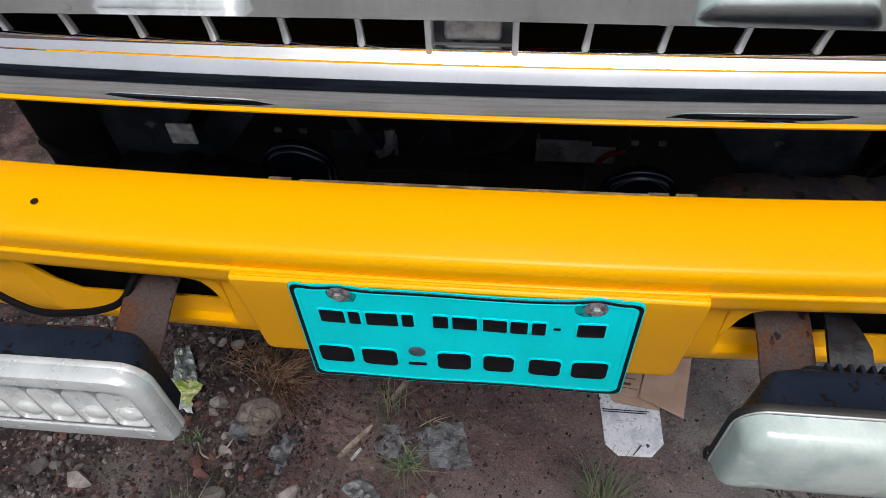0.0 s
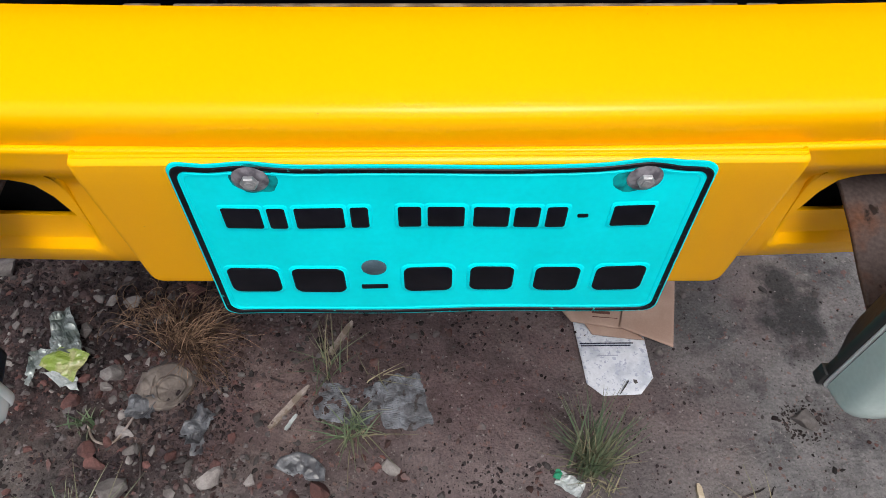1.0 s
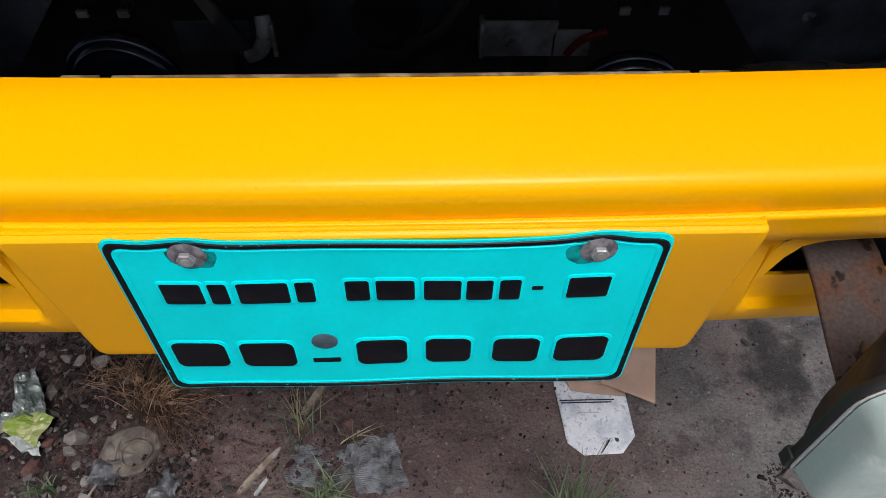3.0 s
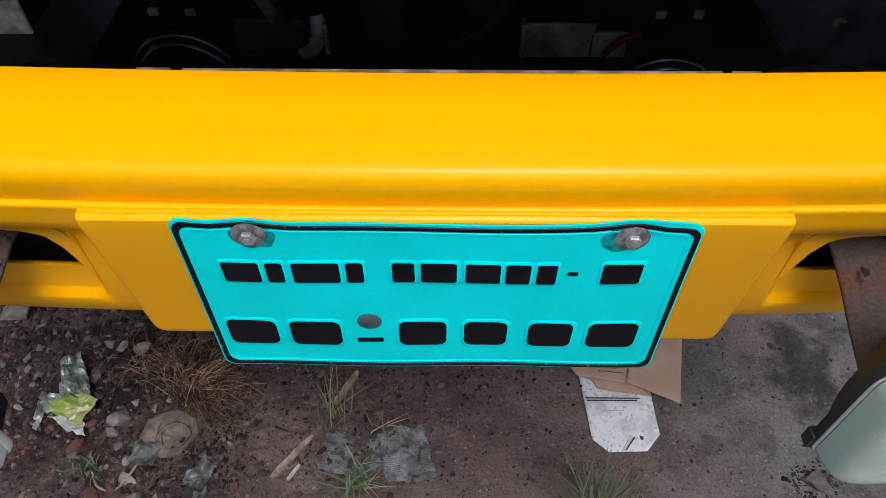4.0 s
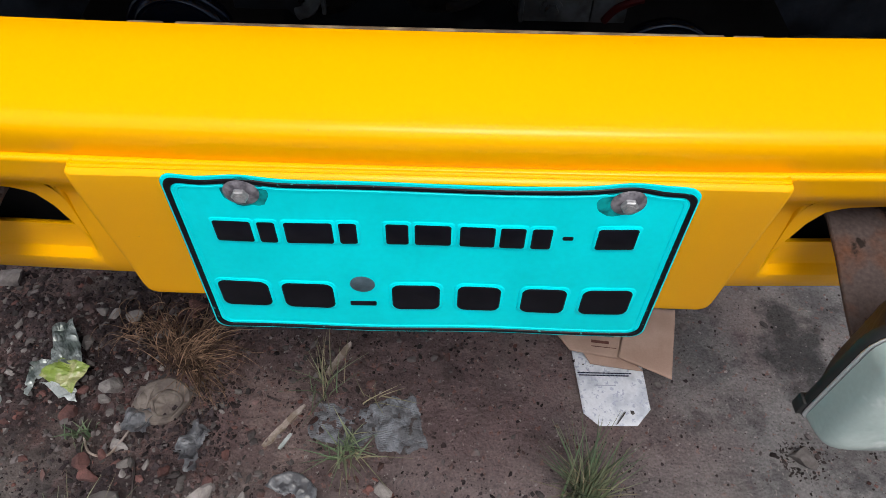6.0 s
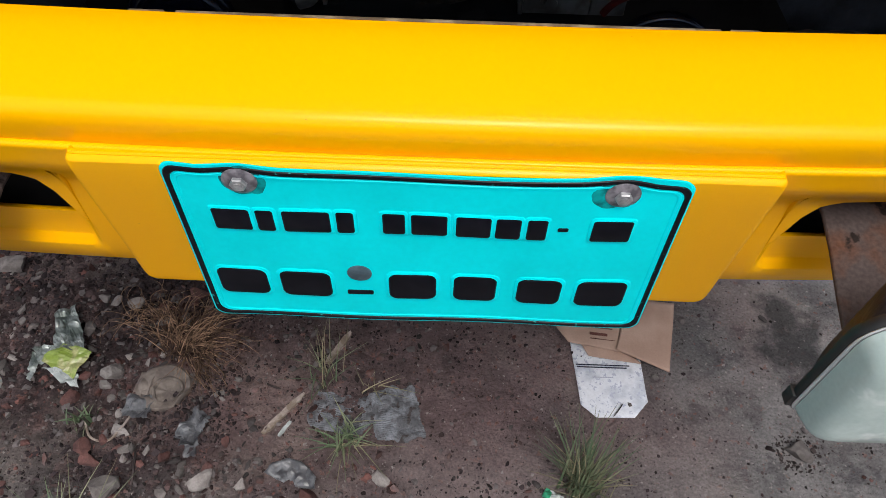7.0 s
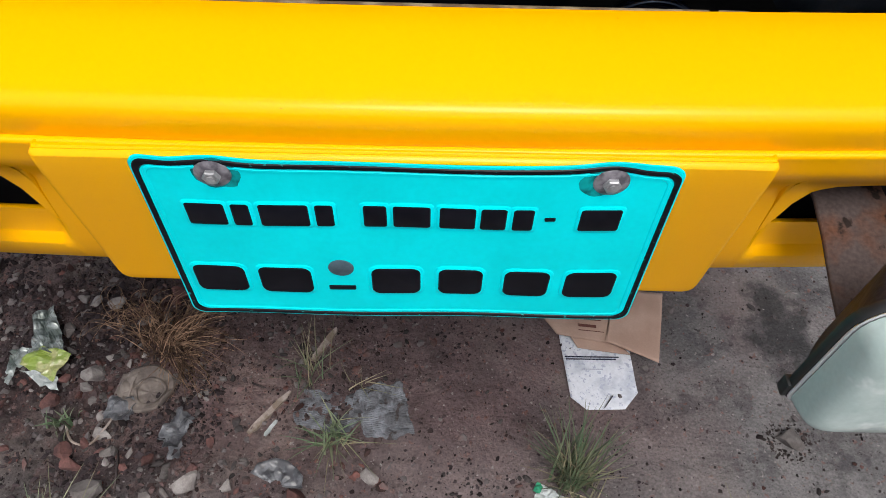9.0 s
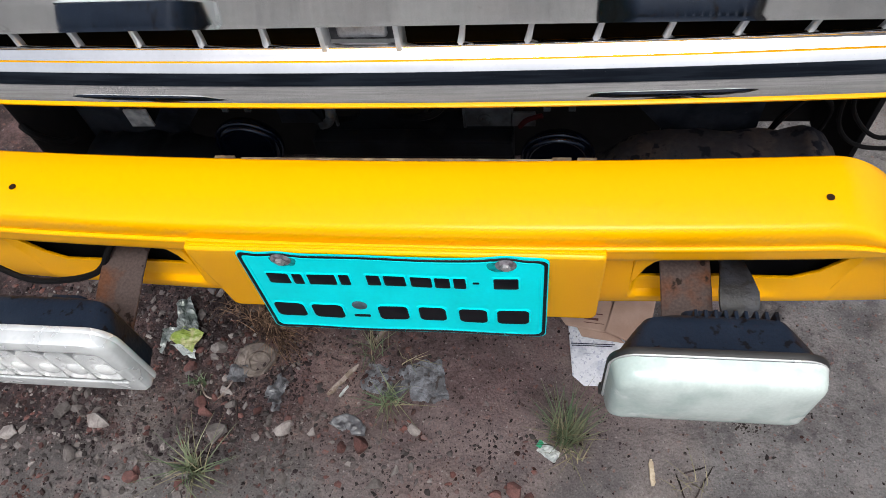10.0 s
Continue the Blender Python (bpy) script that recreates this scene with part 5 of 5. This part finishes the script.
def facet(corners, seed, amp, n=12):
    """A piece of crumpled film between four corners given as (x, y, z)."""
    bm = bmesh.new()
    a, b, c, d = [Vector(p) for p in corners]
    grid = []
    for j in range(n + 1):
        v = j / n
        row = []
        for i in range(n + 1):
            u = i / n
            p = (a * (1 - u) + b * u) * (1 - v) + (d * (1 - u) + c * u) * v
            q = Vector((p.x * 34 + seed * 7.3, p.y * 34, seed))
            p.z += amp * (abs(noise.noise(q)) * 1.6 + 0.8 * abs(noise.noise(q * 2.1))) + 0.001
            p.x += 0.35 * amp * noise.noise(q * 1.7 + Vector((5, 0, 0)))
            p.y += 0.35 * amp * noise.noise(q * 1.7 + Vector((0, 5, 0)))
            row.append(bm.verts.new(p))
        grid.append(row)
    for j in range(n):
        for i in range(n):
            bm.faces.new((grid[j][i], grid[j][i + 1], grid[j + 1][i + 1], grid[j + 1][i]))
    return bm


packet = tagged(new("snack_packet"), "crumpled torn silver and green snack packet", "packet")
packet.matrix_world = pose(-0.690, 0.270, gz(-0.690, 0.270), 0, 0, 0)
for nm, pts, m, sd, amp in (("green_sheet", [(-0.034, -0.026, 0.016), (0.036, -0.056, 0.013), (0.058, -0.006, 0.020), (0.000, 0.008, 0.026)], GREENPK, 3.1, 0.010),
                            ("silver_sheet", [(-0.050, 0.082, 0.006), (-0.010, 0.098, 0.010), (0.044, -0.006, 0.020), (-0.014, -0.006, 0.018)], SILVERPK, 4.4, 0.014),
                            ("silver_wing", [(-0.064, 0.004, 0.004), (-0.040, -0.028, 0.006), (-0.006, -0.018, 0.014), (0.002, 0.010, 0.018)], SILVERPK, 5.2, 0.014),
                            ("silver_edge", [(-0.034, -0.034, 0.004), (0.020, -0.066, 0.004), (0.050, -0.074, 0.006), (0.040, -0.048, 0.010)], FOILW, 6.3, 0.012),
                            ("torn_strip", [(-0.066, 0.000, 0.001), (-0.058, -0.060, 0.001), (-0.044, -0.062, 0.002), (-0.046, -0.006, 0.004)], SILVERPK, 7.7, 0.008)):
    sheet(part(nm, facet(pts, sd, amp), m, packet, smooth=False), 0.0005)

# crushed paper cup: a flattened disc with a folded wall
cup = tagged(new("crushed_cup"), "flattened dirty brown paper cup", "cup")
cup.matrix_world = pose(-0.488, 0.205, gz(-0.488, 0.205), 0, 0, 8)
rings = []
for rr, z, ox, oy in ((0.0470, 0.003, 0.0, 0.0), (0.0475, 0.009, 0.0, 0.0), (0.0440, 0.013, 0.001, -0.001), (0.0360, 0.012, 0.004, -0.004), (0.0290, 0.010, 0.007, -0.007), (0.0262, 0.014, 0.008, -0.009), (0.0245, 0.0135, 0.008, -0.009), (0.0232, 0.0085, 0.008, -0.009), (0.0120, 0.0080, 0.008, -0.009), (0.0030, 0.0085, 0.008, -0.009)):
    rings.append([(ox + rr * math.cos(a) * (1 + 0.06 * math.sin(3 * a + 1)), oy + rr * math.sin(a) * 0.95, z + min(1.0, rr / 0.03) * (0.0016 * math.sin(5 * a + 2 * math.sin(2 * a)) * (0.3 + (rr > 0.03)) + 0.004 * noise.noise((math.cos(a) * 2.5, math.sin(a) * 2.5, rr * 40)))) for a in np.linspace(0, 2 * math.pi, 73)[:-1]])
sheet(part("wall", loft(rings, True, False, True), CUPM, cup), 0.001)
flap = sheet(part("flap", facet([(-0.062, -0.022, 0.002), (-0.030, -0.030, 0.006), (-0.014, 0.030, 0.014), (-0.044, 0.034, 0.006)], 8.1, 0.006), CUPM, cup), 0.001)
sheet(thing("plastic_scrap", crumple(0.060, 0.060, 13, 13, 0.016, 44, edge=0.35), PLASTICW, -0.523, 0.165, "grey crumpled plastic film scrap", "plastic scrap", "plastic scraps", smooth=False), 0.0006)
sheet(thing("plastic_scrap", crumple(0.060, 0.085, 12, 16, 0.024, 45, edge=0.5), PLASTICW, -0.415, 0.128, "grey twisted plastic film scrap", "plastic scrap", "plastic scraps", rz=-25, smooth=False), 0.0006)
sheet(thing("plastic_scrap", crumple(0.028, 0.050, 12, 16, 0.010, 46, edge=0.4), PLASTICW, -0.414, 0.098, "pale twisted film strip", "plastic scrap", "plastic scraps", rz=8), 0.0006)

# curved shard of a plastic bowl
shard = bmesh.new()
grid = []
for j in range(9):
    row = []
    for i in range(19):
        a, t = radians(15 + 165 * i / 18), j / 8
        rr = 0.010 + 0.038 * t + 0.004 * noise.noise((i * 0.5, j * 0.4, 3))
        row.append(shard.verts.new((rr * math.cos(a), rr * math.sin(a) * 0.85, 0.003 + 0.010 * t * t + 0.006 * noise.noise((i * 0.45, j * 0.5, 8)))))
    grid.append(row)
for j in range(8):
    for i in range(18):
        shard.faces.new((grid[j][i], grid[j][i + 1], grid[j + 1][i + 1], grid[j + 1][i]))
sheet(thing("bowl_shard", shard, PLASTICW, -0.232, 0.035, "curved shard of a dirty clear plastic bowl", "plastic shard", rz=-22), 0.001)


def splinter(length, w, t, seed):
    r = random.Random(seed)
    rings = []
    for i in range(9):
        u = i / 8
        k = 1 - 0.7 * max(0, u - 0.85) / 0.15 - 0.35 * max(0, 0.12 - u) / 0.12
        ww, s = w * k * r.uniform(0.92, 1.05), r.uniform(-0.0006, 0.0006)
        rings.append([(-ww / 2 + s, u * length - length / 2 + r.uniform(-0.003, 0.003), 0.001), (ww / 2 + s, u * length - length / 2, 0.001), (ww / 2 * 0.9 + s, u * length - length / 2, t), (-ww / 2 * 0.9 + s, u * length - length / 2 + r.uniform(-0.002, 0.002), t * r.uniform(0.85, 1.1))])
    return loft(rings, True, True, True)


thing("wood_splinter", splinter(0.102, 0.0125, 0.007, 1), WOOD, -0.262, 0.165, "weathered pale wood splinter lying on earth", "wood piece", "wood splinters", rz=-38, smooth=False)
thing("wood_splinter", splinter(0.078, 0.013, 0.008, 2), WOOD, -0.178, 0.300, "weathered split wood piece beside grass", "wood piece", "wood splinters", rz=-29, smooth=False)
thing("wood_splinter", splinter(0.036, 0.007, 0.004, 3), FOILW, -0.256, 0.137, "small white chip beside a splinter", "wood piece", "wood splinters", rz=-30, smooth=False)
thing("wood_splinter", splinter(0.056, 0.0110, 0.007, 4), CREAM, 0.442, -0.010, "short cream wood stub with a pointed end", "wood piece", "wood splinters", rz=2, smooth=False)
for i, (x, y, ln, rz) in enumerate(((0.545, -0.028, 0.09, -32), (0.50, -0.040, 0.06, 15), (-0.50, 0.055, 0.07, 10), (-0.30, 0.22, 0.05, 70), (0.53, 0.0, 0.05, -70))):
    thing("twig", splinter(ln, 0.0035, 0.0032, 20 + i), CRUMB, x, y, "thin dark twig on the ground", "twig", "twigs", rz=rz, smooth=False)
thing("root", tube([(-0.05, 0.02, 0.004), (-0.03, -0.01, 0.008), (0.0, -0.015, 0.006), (0.02, 0.01, 0.010), (0.03, 0.045, 0.004)], 0.0022, 6), WOOD, -0.56, 0.115, "thin pale curved root on rubble", "root")


def flat_sheet(corners, thick, curl, seed, n=10):
    """A paper-like sheet between four or more corners (fan from its centre), slightly curled."""
    cx, cy = sum(c[0] for c in corners) / len(corners), sum(c[1] for c in corners) / len(corners)
    dense = []
    for a, b in zip(corners, corners[1:] + corners[:1]):
        k = max(2, int(math.dist(a, b) / 0.008))
        dense += [(a[0] + (b[0] - a[0]) * i / k, a[1] + (b[1] - a[1]) * i / k) for i in range(k)]
    rings = []
    for j in range(n, 0, -1):
        s = j / n
        rings.append([(cx + (x - cx) * s, cy + (y - cy) * s, thick + 0.0015 + curl * (0.5 + noise.noise((x * s * 14 + seed, y * s * 14, seed))) * (0.3 + s)) for x, y in dense])
    return loft(rings, True, False, True)


def tag_paper():
    ox, oy = 0.335, 0.245
    pts = [(0.268, 0.335), (0.400, 0.300), (0.402, 0.212), (0.374, 0.180), (0.304, 0.176), (0.277, 0.201)]
    ob = thing("paper_tag", flat_sheet([(a - ox, b - oy) for a, b in pts], 0.0, 0.004, 1.3), PAPER, ox, oy, "white crumpled paper tag with clipped corners", "paper")
    sheet(ob, 0.0007)
    for w, dy, x0 in ((0.102, 0.0375, -0.010), (0.094, 0.0325, -0.012)):
        b = part("printed_line", box(x0 - w / 2, x0 + w / 2, dy - 0.0011, dy + 0.0011, 0.0066, 0.0072), INKLINE, ob)
    for i, (x0, y0, w) in enumerate(((0.01, 0.052, 0.05), (-0.012, 0.012, 0.04))):
        part("printed_line", box(x0 - w / 2, x0 + w / 2, y0 - 0.0007, y0 + 0.0007, 0.0066, 0.0070), mat("pale_print", (0.38, 0.40, 0.48), 0.8) if i == 0 else bpy.data.materials["pale_print"], ob)
    part("twig_stain", splinter(0.034, 0.0016, 0.0078, 51), CRUMB, ob).matrix_local = pose(0.010, -0.052, 0.0, 0, 0, -38)


tag_paper()
box_ = tagged(new("cardboard_scrap"), "torn folded brown cardboard scrap with faded print", "cardboard")
box_.matrix_world = pose(0.38, 0.34, gz(0.38, 0.34) + 0.006, 0, 0, 0)
for nm, pts, z, sd in (("panel", [(0.389, 0.426), (0.481, 0.420), (0.446, 0.266), (0.352, 0.311)], 0.010, 2.0), ("panel", [(0.225, 0.385), (0.385, 0.425), (0.356, 0.309), (0.262, 0.326)], 0.006, 3.0), ("panel", [(0.278, 0.345), (0.360, 0.330), (0.398, 0.286), (0.300, 0.300)], 0.002, 4.0)):
    p = sheet(part(nm, flat_sheet([(a - 0.38, b - 0.34) for a, b in pts], z, 0.0022, sd), CARD, box_), 0.0022)
for i, (x0, y0, w, rz, h) in enumerate(((-0.058, 0.004, 0.034, -6, 0.006), (-0.052, 0.018, 0.044, -6, 0.0022), (-0.066, -0.006, 0.020, -6, 0.0014), (-0.046, -0.008, 0.036, -6, 0.0012))):
    b = part("faded_print", box(-w / 2, w / 2, -h / 2, h / 2, 0.0, 0.0006), PRINT, box_)
    b.matrix_local = pose(x0, y0, 0.0108, 0, 0, rz)

foil = tagged(new("wrapper"), "crumpled white wrapper with a green end", "wrapper")
foil.matrix_world = pose(0.224, 0.020, gz(0.224, 0.020), 0, 0, -32)
fm = crumple(0.052, 0.030, 18, 14, 0.016, 61, edge=0.15, freq=40)
sheet(part("film", fm, FOILW, foil, smooth=False), 0.0012)
sheet(part("green_end", crumple(0.014, 0.020, 8, 10, 0.010, 62, freq=50), mat("green_print", (0.03, 0.30, 0.16), 0.4), foil), 0.0010).matrix_local = pose(-0.024, 0.004, 0.001)
